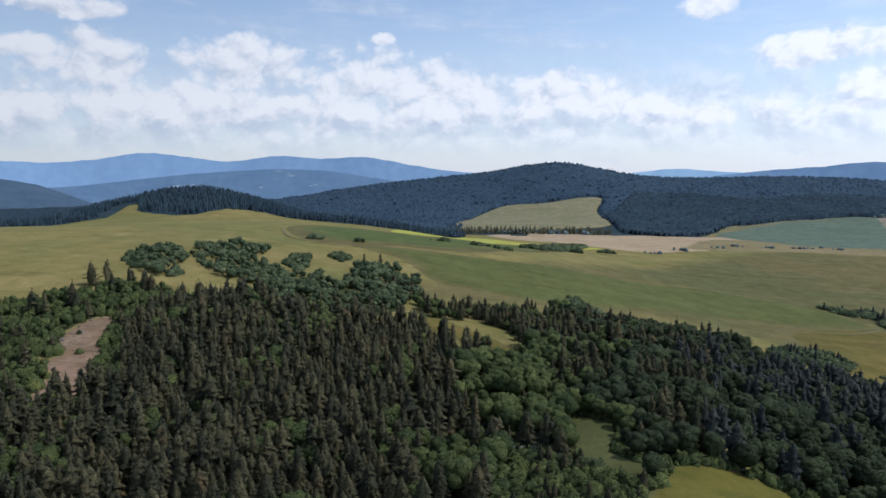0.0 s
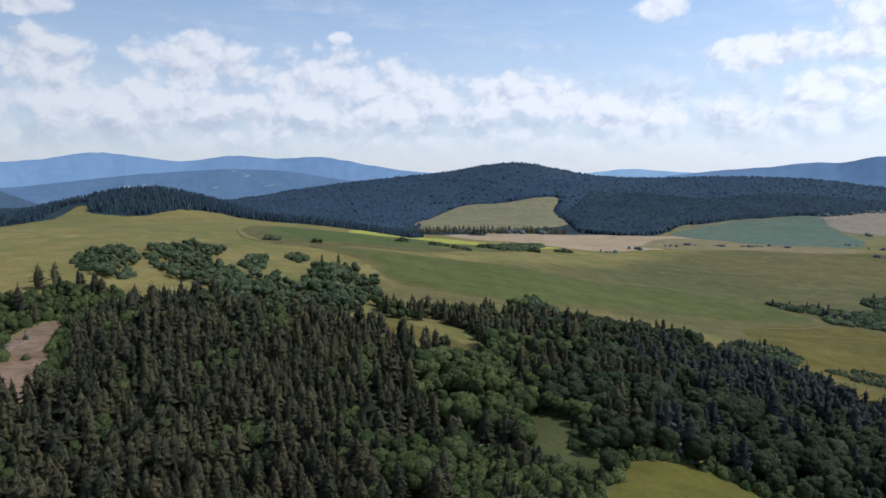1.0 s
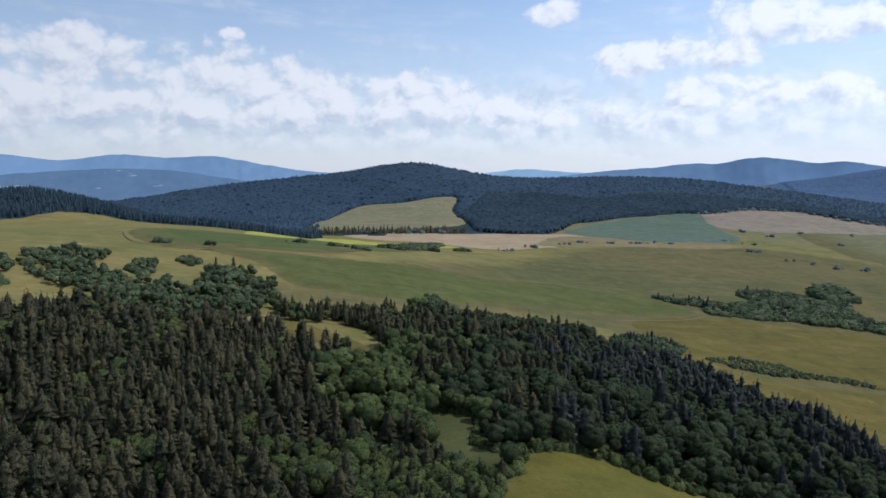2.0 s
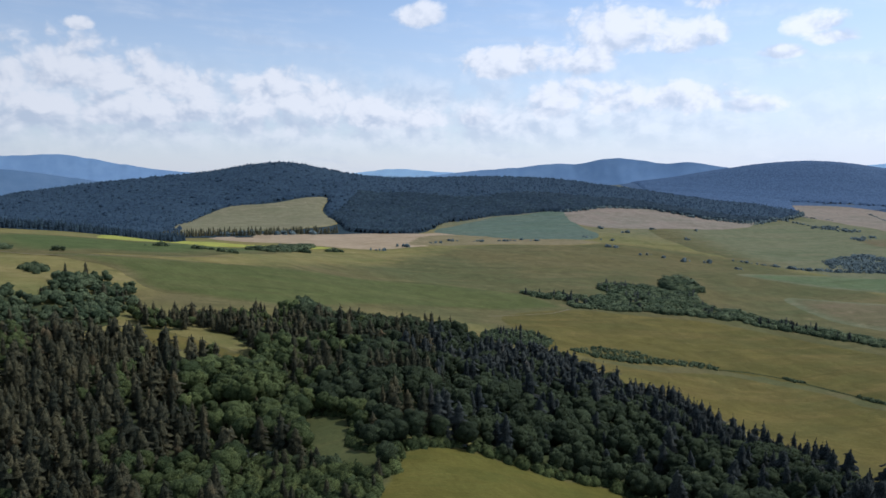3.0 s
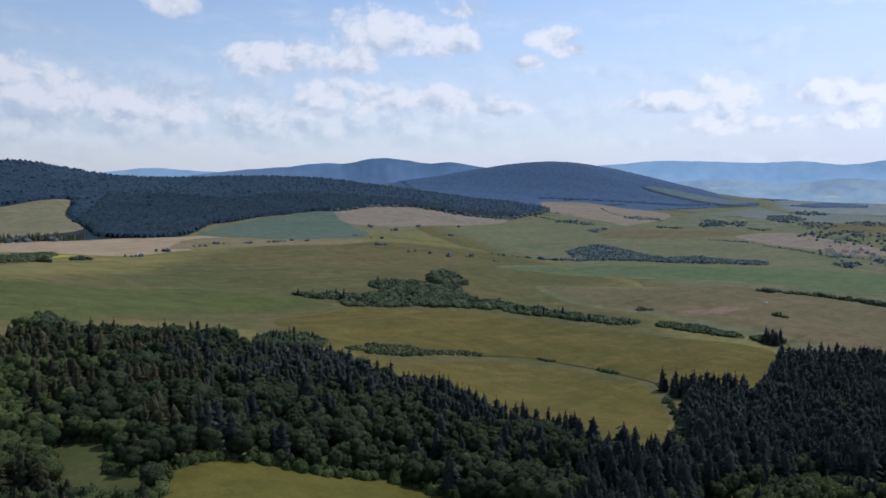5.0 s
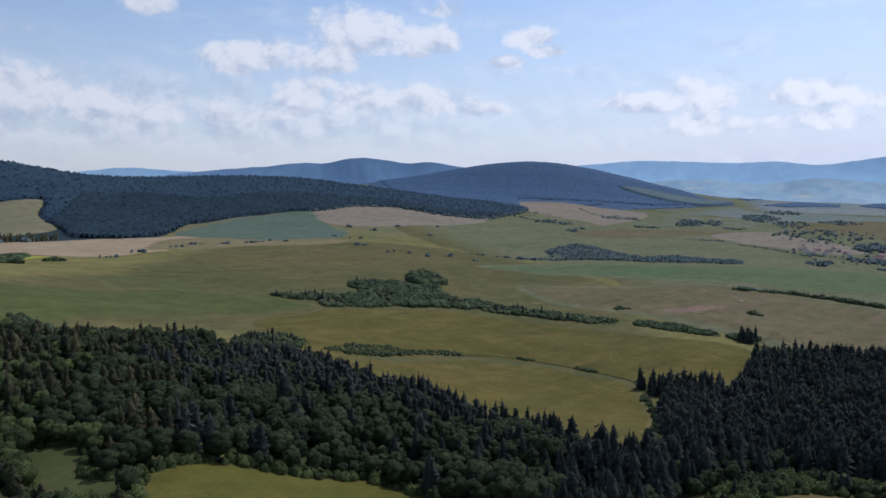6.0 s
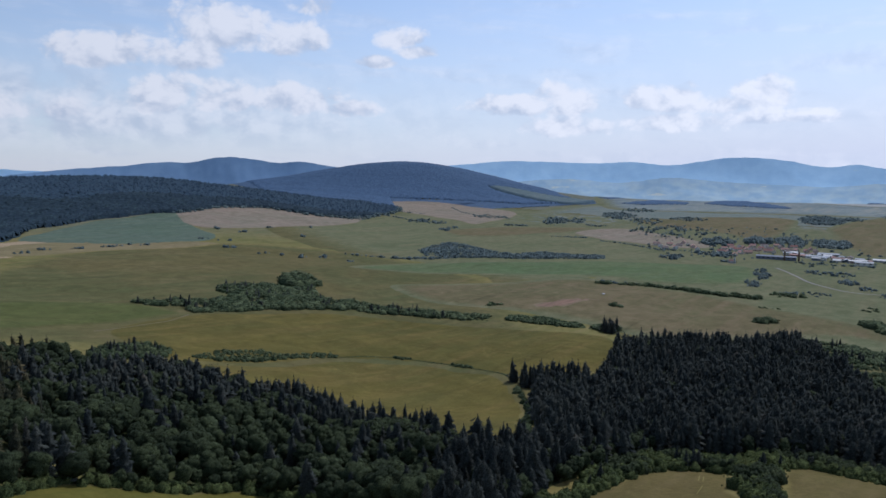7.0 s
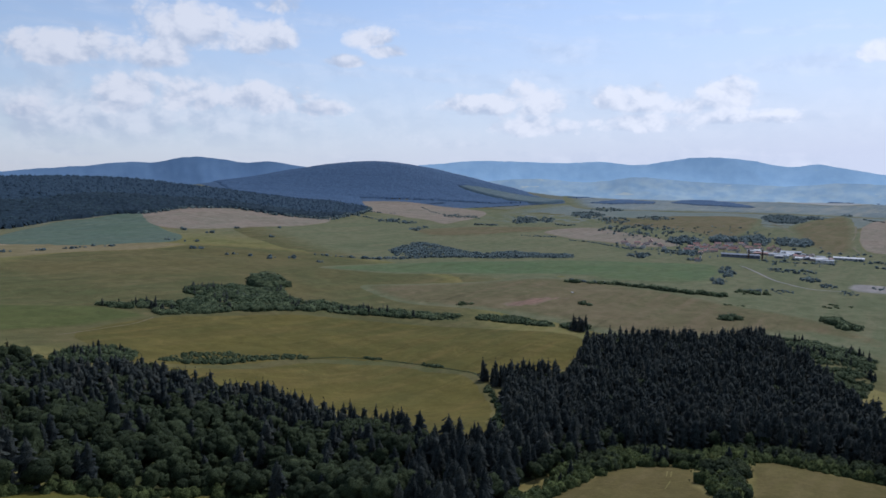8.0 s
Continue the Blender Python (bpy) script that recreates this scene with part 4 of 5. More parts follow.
def leafy_crown(rng, lobes, fine, sprays, size, girth=0.34, low=0.10):
    """Crown of unit height: a lumpy dome of overlapping leaf masses, its outline broken by sprays."""
    v, f, n = [], [], []
    mid, half = 0.5 * (1 + low), 0.5 * (0.97 - low)
    heaps = [(0.0, 0.0, mid - 0.02, girth * 0.80, half * 0.82, 0)]
    for k in range(lobes):
        a, u = k * 2.4 + rng.uniform(-0.5, 0.5), -0.55 + 1.5 * (k + rng.uniform(0.2, 0.8)) / lobes
        u = min(u, 0.95)
        c = math.sqrt(max(0.0, 1 - u * u)) * rng.uniform(0.55, 0.78)
        rr = rng.uniform(0.11, 0.175) * (1.1 - 0.25 * max(u, 0))
        heaps.append((girth * c * math.cos(a), girth * c * math.sin(a), mid + half * 0.74 * u, rr, rr * rng.uniform(0.8, 1.05), 1))
    for hx, hy, hz, hr, hh, sub in heaps:
        bm = bmesh.new()
        bmesh.ops.create_icosphere(bm, subdivisions=fine if sub else 2, radius=1.0)
        bm.verts.index_update()
        o = len(v)
        shift = Vector((rng.uniform(0, 90), rng.uniform(0, 90), rng.uniform(0, 90)))
        for p in bm.verts:
            d = p.co.normalized()
            q = 1 + 0.30 * noise.noise(d * 2.3 + shift) + rng.uniform(-0.12, 0.12)
            x = Vector((hx + d.x * hr * q, hy + d.y * hr * q, max(low * 0.8, hz + d.z * hh * q)))
            dome = Vector((x.x, x.y, (x.z - mid) * girth / half)).normalized()
            v.append(x)
            n.append((d * 0.6 + dome * 0.6).normalized())
        f += [tuple(o + x.index for x in face.verts) for face in bm.faces]
        bm.free()
    weight = [h[3] * h[4] for h in heaps]
    for _ in range(sprays):
        hx, hy, hz, hr, hh, sub = rng.choices(heaps, weight)[0]
        z, a = rng.uniform(-0.5, 1), rng.uniform(0, 6.283)
        s = math.sqrt(1 - z * z)
        d = Vector((s * math.cos(a), s * math.sin(a), z))
        q = rng.uniform(0.98, 1.26)
        p = Vector((hx + d.x * hr * q, hy + d.y * hr * q, max(low, hz + d.z * hh * q)))
        face = (d + Vector((rng.gauss(0, 0.45), rng.gauss(0, 0.45), rng.gauss(0.1, 0.45)))).normalized()
        if face.dot(d) < 0:
            face = -face
        t = face.orthogonal().normalized()
        b = face.cross(t)
        g = rng.uniform(0, 6.283)
        t, b = t * math.cos(g) + b * math.sin(g), b * math.cos(g) - t * math.sin(g)
        o = len(v)
        dome = Vector((p.x, p.y, (p.z - mid) * girth / half)).normalized()
        nn = (d * 0.5 + dome * 0.35 + face * 0.6).normalized()
        for cx, cy in ((-0.9, -0.6), (0.8, -0.9), (1.0, 0.7), (-0.7, 0.9)):
            v.append(p + t * (cx * size * rng.uniform(0.6, 1.2)) + b * (cy * size * rng.uniform(0.6, 1.2)) - face * (0.3 * size))
            n.append(nn)
        f += [(o, o + 1, o + 2), (o, o + 2, o + 3)]
    return np.array([tuple(p) for p in v]), np.array(f), np.array([tuple(p) for p in n])


def mound_crown(rng, sides, rings, leaves, size, tall=1.0):
    """A shrub of unit height: a lumpy mound down to the ground, with sprays that break its outline."""
    v, f, n = [], [], []
    lump = Vector((rng.uniform(0, 50), rng.uniform(0, 50), rng.uniform(0, 50)))
    half = 0.62
    for k in range(rings):
        u = k / rings
        for i in range(sides):
            a = (i + 0.5 * (k % 2)) * 6.283 / sides
            c = math.cos(u * 1.5)
            d = Vector((math.cos(a) * c, math.sin(a) * c, math.sin(u * 1.5)))
            q = 1 + 0.45 * noise.noise(d * 2.1 + lump) + rng.uniform(-0.08, 0.08)
            v.append((d.x * half * q, d.y * half * q, d.z * tall * q * 0.95 - (0.06 if k == 0 else 0)))
            n.append((d + Vector((rng.gauss(0, 0.18), rng.gauss(0, 0.18), rng.gauss(0.05, 0.18)))).normalized())
    v.append((0, 0, 0.95 * tall))
    n.append((0, 0, 1))
    for k in range(rings - 1):
        for i in range(sides):
            p, q = k * sides + i, k * sides + (i + 1) % sides
            f += [(p, q, q + sides), (p, q + sides, p + sides)]
    f += [((rings - 1) * sides + i, (rings - 1) * sides + (i + 1) % sides, len(v) - 1) for i in range(sides)]
    for _ in range(leaves):
        z, a = rng.uniform(0.1, 1), rng.uniform(0, 6.283)
        s = math.sqrt(1 - z * z)
        d = Vector((s * math.cos(a), s * math.sin(a), z))
        q = (1 + 0.45 * noise.noise(d * 2.1 + lump)) * rng.uniform(0.97, 1.2)
        p = Vector((d.x * half * q, d.y * half * q, d.z * tall * q * 0.95))
        face = (d + Vector((rng.gauss(0, 0.4), rng.gauss(0, 0.4), rng.gauss(0, 0.4)))).normalized()
        if face.dot(d) < 0:
            face = -face
        t = face.orthogonal().normalized()
        b = face.cross(t)
        o = len(v)
        for cx, cy in ((-1, -0.7), (0.9, -1), (1.1, 0.8), (-0.8, 1)):
            v.append(tuple(p + t * (cx * size * rng.uniform(0.6, 1.2)) + b * (cy * size * rng.uniform(0.6, 1.2))))
            n.append((d * 0.5 + face * 0.8).normalized())
        f += [(o, o + 1, o + 2), (o, o + 2, o + 3)]
    return np.array([tuple(p) for p in v]), np.array(f), np.array([tuple(p) for p in n])


def cap_crown(rng, sides):
    """A far rounded tree top."""
    v, n = [], []
    for z, r in ((0.05, 0.42), (0.62, 0.33)):
        for k in range(sides):
            a = k * 6.283 / sides + z
            q = r * rng.uniform(0.75, 1.2)
            v.append((q * math.cos(a), q * math.sin(a), z + rng.uniform(-0.06, 0.06)))
            n.append((math.cos(a) * 0.28, math.sin(a) * 0.28, 0.9 + z))
    v.append((rng.uniform(-0.08, 0.08), rng.uniform(-0.08, 0.08), 1.0))
    n.append((0, 0, 1))
    f = []
    for k in range(sides):
        j = (k + 1) % sides
        f += [(k, j, sides + j), (k, sides + j, sides + k), (sides + k, sides + j, 2 * sides)]
    n = np.array(n)
    return np.array(v), np.array(f), n / np.linalg.norm(n, axis=1)[:, None]


def cone_crown(rng, sides, tiers):
    """A far spruce: jagged tiers."""
    v, f, n = [], [], []
    for t in range(tiers):
        u = t / tiers
        z0, z1 = 0.05 + 0.9 * u, min(1.0, 0.05 + 0.9 * u + 0.95 / tiers + 0.12)
        r = 0.19 * (1 - u * 0.75)
        o = len(v)
        a0 = rng.uniform(0, 6.283)
        for k in range(sides):
            a = a0 + k * 6.283 / sides
            q = r * rng.uniform(0.7, 1.25)
            v.append((q * math.cos(a), q * math.sin(a), z0 + rng.uniform(-0.03, 0.03)))
            n.append((math.cos(a) * 0.7, math.sin(a) * 0.7, 0.9))
        v.append((0, 0, z1))
        n.append((0, 0, 1))
        f += [(o + k, o + (k + 1) % sides, o + sides) for k in range(sides)]
    n = np.array(n)
    return np.array(v), np.array(f), n / np.linalg.norm(n, axis=1)[:, None]


def scatter(poly, gap, seed, holes=(), jitter=0.55):
    rng = np.random.RandomState(seed)
    p = np.array(poly, float)
    lo, hi = p.min(0), p.max(0)
    xs, ys = np.meshgrid(np.arange(lo[0], hi[0] + gap, gap), np.arange(lo[1], hi[1] + gap, gap * 0.9))
    xs = xs + (np.arange(xs.shape[0]) % 2)[:, None] * gap * 0.5
    x = xs.ravel() + rng.uniform(-jitter, jitter, xs.size) * gap
    y = ys.ravel() + rng.uniform(-jitter, jitter, xs.size) * gap
    keep = inside(poly, x, y)
    for h in holes:
        keep &= ~inside(h, x, y)
    return np.stack([x[keep], y[keep]], 1)


PLANTS = {"spruce": [], "broad": [], "scrub": []}
TAKEN = []
OPEN = [GLADE, NEAR_GLADE, NEAR_MEADOW, MEADOW_BY_STAND, MEADOW_FAR_SIDE, BARE_SLOPE]


def plant(poly, gap, share, tall, leafy, seed, low="broad", thin=0.0, clump=0.0):
    """Trees over an outline: share of spruces, heights of spruces and of leafy trees."""
    pts = scatter(poly, gap, seed, OPEN + TAKEN)
    rng = np.random.RandomState(seed + 77)
    for x, y in pts:
        g = noise.noise(Vector((x / 38.0, y / 38.0, seed * 3.1)))
        if rng.rand() < thin or (clump and noise.noise(Vector((x / 14.0, y / 14.0, 9.0))) < clump - 1):
            continue
        s = share + (0.3 if share < 0.1 else 1.7 if share < 0.4 else 0.8) * g if 0.02 < share < 0.98 else share
        if poly is W_MIXED:
            b = math.degrees(math.atan2(x, y))
            s = min(1, max(0, (15 - b) / 7)) * (0.12 + 1.5 * g) + 0.10 + 1.3 * max(0, g - 0.05)
        if rng.rand() < s:
            stand = 1 + 0.22 * noise.noise(Vector((x / 21.0, y / 21.0, 4.0)))
            PLANTS["spruce"].append((x, y, rng.uniform(*tall) * stand * (rng.uniform(0.55, 0.8) if rng.rand() < 0.3 else 1)))
        else:
            swell = 0.5 + 1.1 * noise.noise(Vector((x / 27.0, y / 27.0, 30.0)))
            PLANTS[low].append((x, y, leafy[0] + (leafy[1] - leafy[0]) * min(1, max(0, 0.68 * swell + 0.32 * rng.rand()))))
    TAKEN.append(poly)


plant(W_SPRUCE_EDGE, 5.0, 0.74, (13, 21), (9, 15), 1)
plant(W_SPRUCE_STAND, 5.4, 0.90, (12, 21), (7, 12), 2)
plant(W_SPRUCE_LEFT, 5.4, 0.80, (10, 21), (6, 13), 3)
plant(W_ROW_MID, 5.6, 0.55, (10, 16), (5, 9), 4)
plant(W_LOW, 4.2, 0.25, (5, 9), (2.5, 6.0), 29)
plant(W_MIXED, 7.9, 0.14, (13, 20), (6, 17), 5)
plant(W_BRUSH_LEFT, 5.4, 0.07, (10, 16), (3.5, 8.5), 6)
plant(W_FILL_LEFT, 4.6, 0.08, (7, 12), (2.5, 7), 40)
plant(W_SHRUBS_A, 5.6, 0.0, (9, 12), (2, 9.0), 7, "scrub", 0.06, 0.7)
plant(W_SHRUBS_E, 5.6, 0.0, (9, 12), (2, 9.0), 41, "scrub", 0.06, 0.7)
plant(W_SHRUBS_B, 5.4, 0.0, (9, 12), (3.5, 7), 8, "scrub")
plant(W_SHRUBS_C, 5.8, 0.07, (9, 14), (3, 10), 9, "scrub", 0.05, 0.7)
plant(W_SHRUBS_D, 4.6, 0.0, (9, 12), (3, 5), 10, "scrub")
plant(W_FINGER, 4.2, 0.0, (9, 12), (2.5, 5), 11, "scrub")
plant(W_BRUSH_SLOPE, 5.0, 0.06, (6, 12), (1.2, 5.5), 12, "scrub", 0.12, 0.75)
plant(W_FRINGE, 4.0, 0.04, (6, 9), (2.5, 6.5), 28)
plant(W_BUSH_GAP, 4.2, 0.0, (6, 12), (4, 7.5), 13)
plant(W_CLUMP, 5.2, 0.03, (8, 12), (1.5, 7.5), 14, "scrub", 0.06, 0.7)
plant(W_CLUMP_BACK, 6.5, 0.0, (9, 15), (9, 13), 15, "scrub")
plant(W_HEDGE_1, 4.2, 0.0, (9, 15), (1.6, 4.6), 16, "scrub")
plant(W_HEDGE_END, 4.2, 0.25, (10, 17), (2, 6), 17, "scrub")
plant(W_HEDGE_2, 3.8, 0.0, (9, 15), (1.2, 3.8), 18, "scrub")
plant(W_CLUMP_2, 4.2, 0.04, (8, 11), (1.8, 6.5), 19, "scrub")
plant(W_STRIP_FAR, 5.6, 0.0, (9, 15), (2, 6.5), 20, "scrub", 0.05, 0.75)
plant(W_TREE_ROW, 9.0, 0.9, (12, 19), (8, 12), 26, "scrub")
plant(W_FIELD_SCRUB, 7.0, 0.0, (12, 19), (4, 8), 27, "scrub")
_r = random.Random(31)
for _x, _y, _a, _b, _t, _o in GROVES_HILL + GROVES_ROAD + GROVES_PLAIN:
    _d = math.hypot(_x, _y)
    for _k in range(max(4, round(3.14 * _a * _b / (_o * (5.0 + _d / 450)) ** 2))):
        _q, _w = _r.uniform(0, 6.283), math.sqrt(_r.random())
        _u, _v = _a * _w * math.cos(_q), _b * _w * math.sin(_q)
        PLANTS["scrub"].append((_x + (_u * _y + _v * _x) / _d, _y + (_v * _y - _u * _x) / _d, _t * _r.uniform(0.35, 1.0) ** (0.4 + 0.6 * _w)))
plant(W_VILLAGE, 40.0, 0.03, (9, 13), (3.5, 7), 58, "scrub", 0.4)
_r = random.Random(5)
for _x, _y in scatter(BARE_SLOPE, 6.0, 90):
    if _r.random() < 0.22:
        PLANTS[_r.choice(("broad", "broad", "spruce"))].append((_x, _y, _r.uniform(1.0, 3.2)))
for _x, _y in SHRUB_SPOTS:
    _d = math.hypot(_x, _y)
    _w = 0.5 + _d / 1500
    for _k in range(_r.choice((4, 6, 8))):
        PLANTS["scrub"].append((_x + _r.gauss(0, 5.5) * _w * _y / _d, _y - _r.gauss(0, 5.5) * _w * _x / _d, _r.uniform(2, 7) if _d > 700 else _r.uniform(1.5, 3.5)))
for _x, _y in LONE_SPRUCES:
    PLANTS["spruce"].append((_x, _y, _r.uniform(15, 19)))


def hedge_line(line, gap, tall, width, seed, kind="scrub"):
    pts = rounded(line, 12, 0, False)
    rng = random.Random(seed)
    for (a, b), (c, d) in zip(pts, pts[1:]):
        run = math.hypot(c - a, d - b)
        for k in range(max(1, round(run / gap))):
            t = rng.random()
            PLANTS[kind].append((a + (c - a) * t + rng.uniform(-1, 1) * width, b + (d - b) * t + rng.uniform(-1, 1) * width, rng.uniform(*tall)))


# low brush along the edges of the near meadows
hedge_line(NEAR_MEADOW[1:10], 1.3, (1.5, 4.6), 2.6, 61, "broad")
hedge_line(MEADOW_BY_STAND[1:6], 1.3, (1.5, 4.4), 2.4, 62, "broad")
hedge_line(MEADOW_FAR_SIDE[0:5], 1.8, (1.0, 4.0), 2.5, 63, "broad")
hedge_line(NEAR_GLADE, 3.0, (1.2, 3.5), 2.0, 65, "broad")
for _i, _l in enumerate(FAR_LINES):
    hedge_line(_l, *((2.6, (2.5, 7.5), 6.0) if _i in (0, 4) else (4.0, (1.5, 6.0), 4.0)), 70 + _i)
hedge_line(FIELD_BANK, 2.4, (0.5, 1.3), 0.8, 66)
hedge_line([FIELD_BUSH, (FIELD_BUSH[0] + 3, FIELD_BUSH[1] - 3)], 0.5, (1.5, 3.0), 1.5, 69)
hedge_line(BANK_BUSHES[:3], 1.0, (1.2, 2.8), 1.2, 67)
hedge_line(BANK_BUSHES[3:], 1.0, (1.2, 3.0), 1.4, 68)
hedge_line(HILL_BIG[16:24], 8.0, (6, 11), 8.0, 90)
hedge_line(FIELD_B[7:10], 4.0, (2.0, 4.0), 2.0, 64)


def joined(name, plants, crowns, material, wide, label, seed):
    """Many plants in one mesh."""
    rng = np.random.RandomState(seed)
    if not len(plants):
        return
    P = np.array(plants, float)
    pick = rng.randint(0, len(crowns), len(P))
    V, F, N, T, base = [], [], [], [], 0
    z0 = ground(P[:, 0], P[:, 1])
    for c, (v, f, n) in enumerate(crowns):
        sel = np.where(pick == c)[0]
        if not len(sel):
            continue
        a = rng.uniform(0, 6.283, len(sel))
        h, k = P[sel, 2], rng.uniform(0.75, 1.2, len(sel)) * wide
        ca, sa = np.cos(a)[:, None], np.sin(a)[:, None]
        x = (v[None, :, 0] * ca - v[None, :, 1] * sa) * (h * k)[:, None] + P[sel, 0][:, None]
        y = (v[None, :, 0] * sa + v[None, :, 1] * ca) * (h * k)[:, None] + P[sel, 1][:, None]
        z = v[None, :, 2] * h[:, None] + z0[sel][:, None]
        V.append(np.stack([x, y, z], -1).reshape(-1, 3))
        nx = n[None, :, 0] * ca - n[None, :, 1] * sa
        ny = n[None, :, 0] * sa + n[None, :, 1] * ca
        N.append(np.stack([nx, ny, np.broadcast_to(n[None, :, 2], nx.shape)], -1).reshape(-1, 3))
        F.append((f[None] + (np.arange(len(sel)) * len(v))[:, None, None] + base).reshape(-1, 3))
        T.append(np.repeat(rng.rand(len(sel)), len(v)))
        base += len(sel) * len(v)
    me = mesh_from(name, np.vstack(V), np.vstack(F), material, True, np.vstack(N), np.concatenate(T))
    tagged(new(name, me), label, "trees", "", "stuff")


def trunk_mesh(rng, top, thick):
    bm = bmesh.new()
    rings = []
    for k, (z, r) in enumerate(((-0.02, 1.5), (0.03, 1.0), (top * 0.5, 0.75), (top, 0.4))):
        dx, dy = rng.uniform(-0.006, 0.006) * k, rng.uniform(-0.006, 0.006) * k
        rings.append([bm.verts.new((dx + thick * r * math.cos(i * 1.0472), dy + thick * r * math.sin(i * 1.0472), z)) for i in range(6)])
    for lo, hi in zip(rings, rings[1:]):
        for i in range(6):
            bm.faces.new((lo[i], lo[(i + 1) % 6], hi[(i + 1) % 6], hi[i])).smooth = True
    return bm


def limb(bm, a, b, r0, r1):
    a, b = Vector(a), Vector(b)
    t = (b - a).normalized()
    u = t.orthogonal().normalized()
    w = t.cross(u)
    lo = [bm.verts.new(a + (u * math.cos(k * 1.2566) + w * math.sin(k * 1.2566)) * r0) for k in range(5)]
    hi = [bm.verts.new(b + (u * math.cos(k * 1.2566) + w * math.sin(k * 1.2566)) * r1) for k in range(5)]
    for k in range(5):
        bm.faces.new((lo[k], lo[(k + 1) % 5], hi[(k + 1) % 5], hi[k]))


def tree_models(name, crowns, material, wide, top, thick, limbs, label, category, group):
    """One whole tree of unit height for each crown: trunk with limbs, and crown."""
    models = []
    for k, (v, f, n) in enumerate(crowns):
        rng = random.Random(100 + k)
        root = new(name)
        bm = trunk_mesh(rng, top, thick)
        for _ in range(limbs):
            a = rng.uniform(0, 6.283)
            z = rng.uniform(0.25, 0.5)
            limb(bm, (0, 0, z), (0.2 * math.cos(a), 0.2 * math.sin(a), z + 0.2), thick * 0.5, thick * 0.2)
        part("trunk", bm, M["bark"], root)
        vv = v * np.array([wide, wide, 1])
        crown = new("crown", mesh_from("crown", vv, f, material, True, n))
        crown.parent = root
        tagged(root, label, category, group)
        models.append(root)
    return models


def set_out(models, plants, seed):
    rng = random.Random(seed)
    for k, (x, y, h) in enumerate(plants):
        m = Matrix.LocRotScale((x, y, float(ground(x, y))), Euler((rng.uniform(-0.03, 0.03), rng.uniform(-0.03, 0.03), rng.uniform(0, 6.283))), None)
        w = rng.uniform(0.85, 1.2)
        if k < len(models):
            ob = models[k]
        else:
            ob = copy_thing(models[k % len(models)], Matrix())
        ob.matrix_basis = m @ Matrix.Diagonal((h * w, h * w, h, 1))


_rng = random.Random(11)
SPRUCE_FINE = [spruce_crown(_rng, 26, 9) for _ in range(8)]
SPRUCE_MID = [spruce_crown(_rng, 12, 6, 5) for _ in range(8)]
SPRUCE_BACK = [spruce_crown(_rng, 7, 5, 4) for _ in range(6)]
SPRUCE_FAR = [cone_crown(_rng, 6, 4) for _ in range(5)]
SPRUCE_HILL = [cone_crown(_rng, 5, 2) for _ in range(5)]
BROAD_FINE = [leafy_crown(_rng, 10, 2, 260, 0.026, _rng.uniform(0.28, 0.40)) for _ in range(8)]
BROAD_MID = [leafy_crown(_rng, 11, 1, 150, 0.032, _rng.uniform(0.28, 0.40)) for _ in range(8)]
BROAD_BACK = [leafy_crown(_rng, 7, 1, 40, 0.045, _rng.uniform(0.30, 0.42)) for _ in range(6)]
SCRUB_MID = [mound_crown(_rng, 9, 4, 34, 0.085) for _ in range(8)]
SCRUB_FAR = [mound_crown(_rng, 6, 3, 10, 0.13) for _ in range(6)]
HILL_CAPS = [cap_crown(_rng, 5) for _ in range(5)]

# the taller broadleaf trees get darker leaves beyond a wavering bearing
_all, PLANTS["broad"], PLANTS["dark"] = PLANTS["broad"], [], []
for _p in _all:
    _b = math.degrees(math.atan2(_p[0], _p[1])) + 9 * noise.noise(Vector((_p[0] / 30.0, _p[1] / 30.0, 2.0)))
    PLANTS["dark" if _b > 12 and _p[2] > 5 else "broad"].append(_p)
for _k in ("broad", "dark"):
    PLANTS[_k + "_bush"] = [_p for _p in PLANTS[_k] if _p[2] < 5.5]
    PLANTS[_k] = [_p for _p in PLANTS[_k] if _p[2] >= 5.5]
_all, PLANTS["spruce"], PLANTS["dark_spruce"] = PLANTS["spruce"], [], []
for _p in _all:
    PLANTS["dark_spruce" if math.degrees(math.atan2(_p[0], _p[1])) + 6 * noise.noise(Vector((_p[0] / 40.0, _p[1] / 40.0, 7.0))) > 21 else "spruce"].append(_p)
for _k in PLANTS:
    PLANTS[_k].sort(key=lambda p: math.hypot(p[0] - 60, p[1] + 20))
for _k, _n, _l, _g in (("spruce", 200, "tall olive-green spruce with drooping boughs in the wood", "spruces of the near wood"),
                       ("dark_spruce", 100, "tall blackish-green spruce with drooping boughs beside the meadow", "dark spruces near the meadow")):
    set_out(tree_models("spruce_tree", SPRUCE_FINE, M[_k + "_one"], 1.22, 0.9, 0.011, 0, _l, "spruce tree", _g), PLANTS[_k][:_n], 1)
set_out(tree_models("broadleaf_tree", BROAD_FINE, M["broad_one"], 1.0, 0.55, 0.016, 5, "leafy green broadleaf tree with a rounded crown in the wood", "broadleaf tree", "broadleaf trees of the near wood"), PLANTS["broad"][:150], 2)
set_out(tree_models("broadleaf_tree", BROAD_FINE[::-1], M["dark_one"], 1.0, 0.55, 0.016, 5, "dark green broadleaf tree with a dense crown beside the meadow", "broadleaf tree", "dark broadleaf trees near the meadow"), PLANTS["dark"][:150], 3)


def by_distance(plants, lo, hi):
    return [p for p in plants if lo <= math.hypot(p[0], p[1]) < hi]


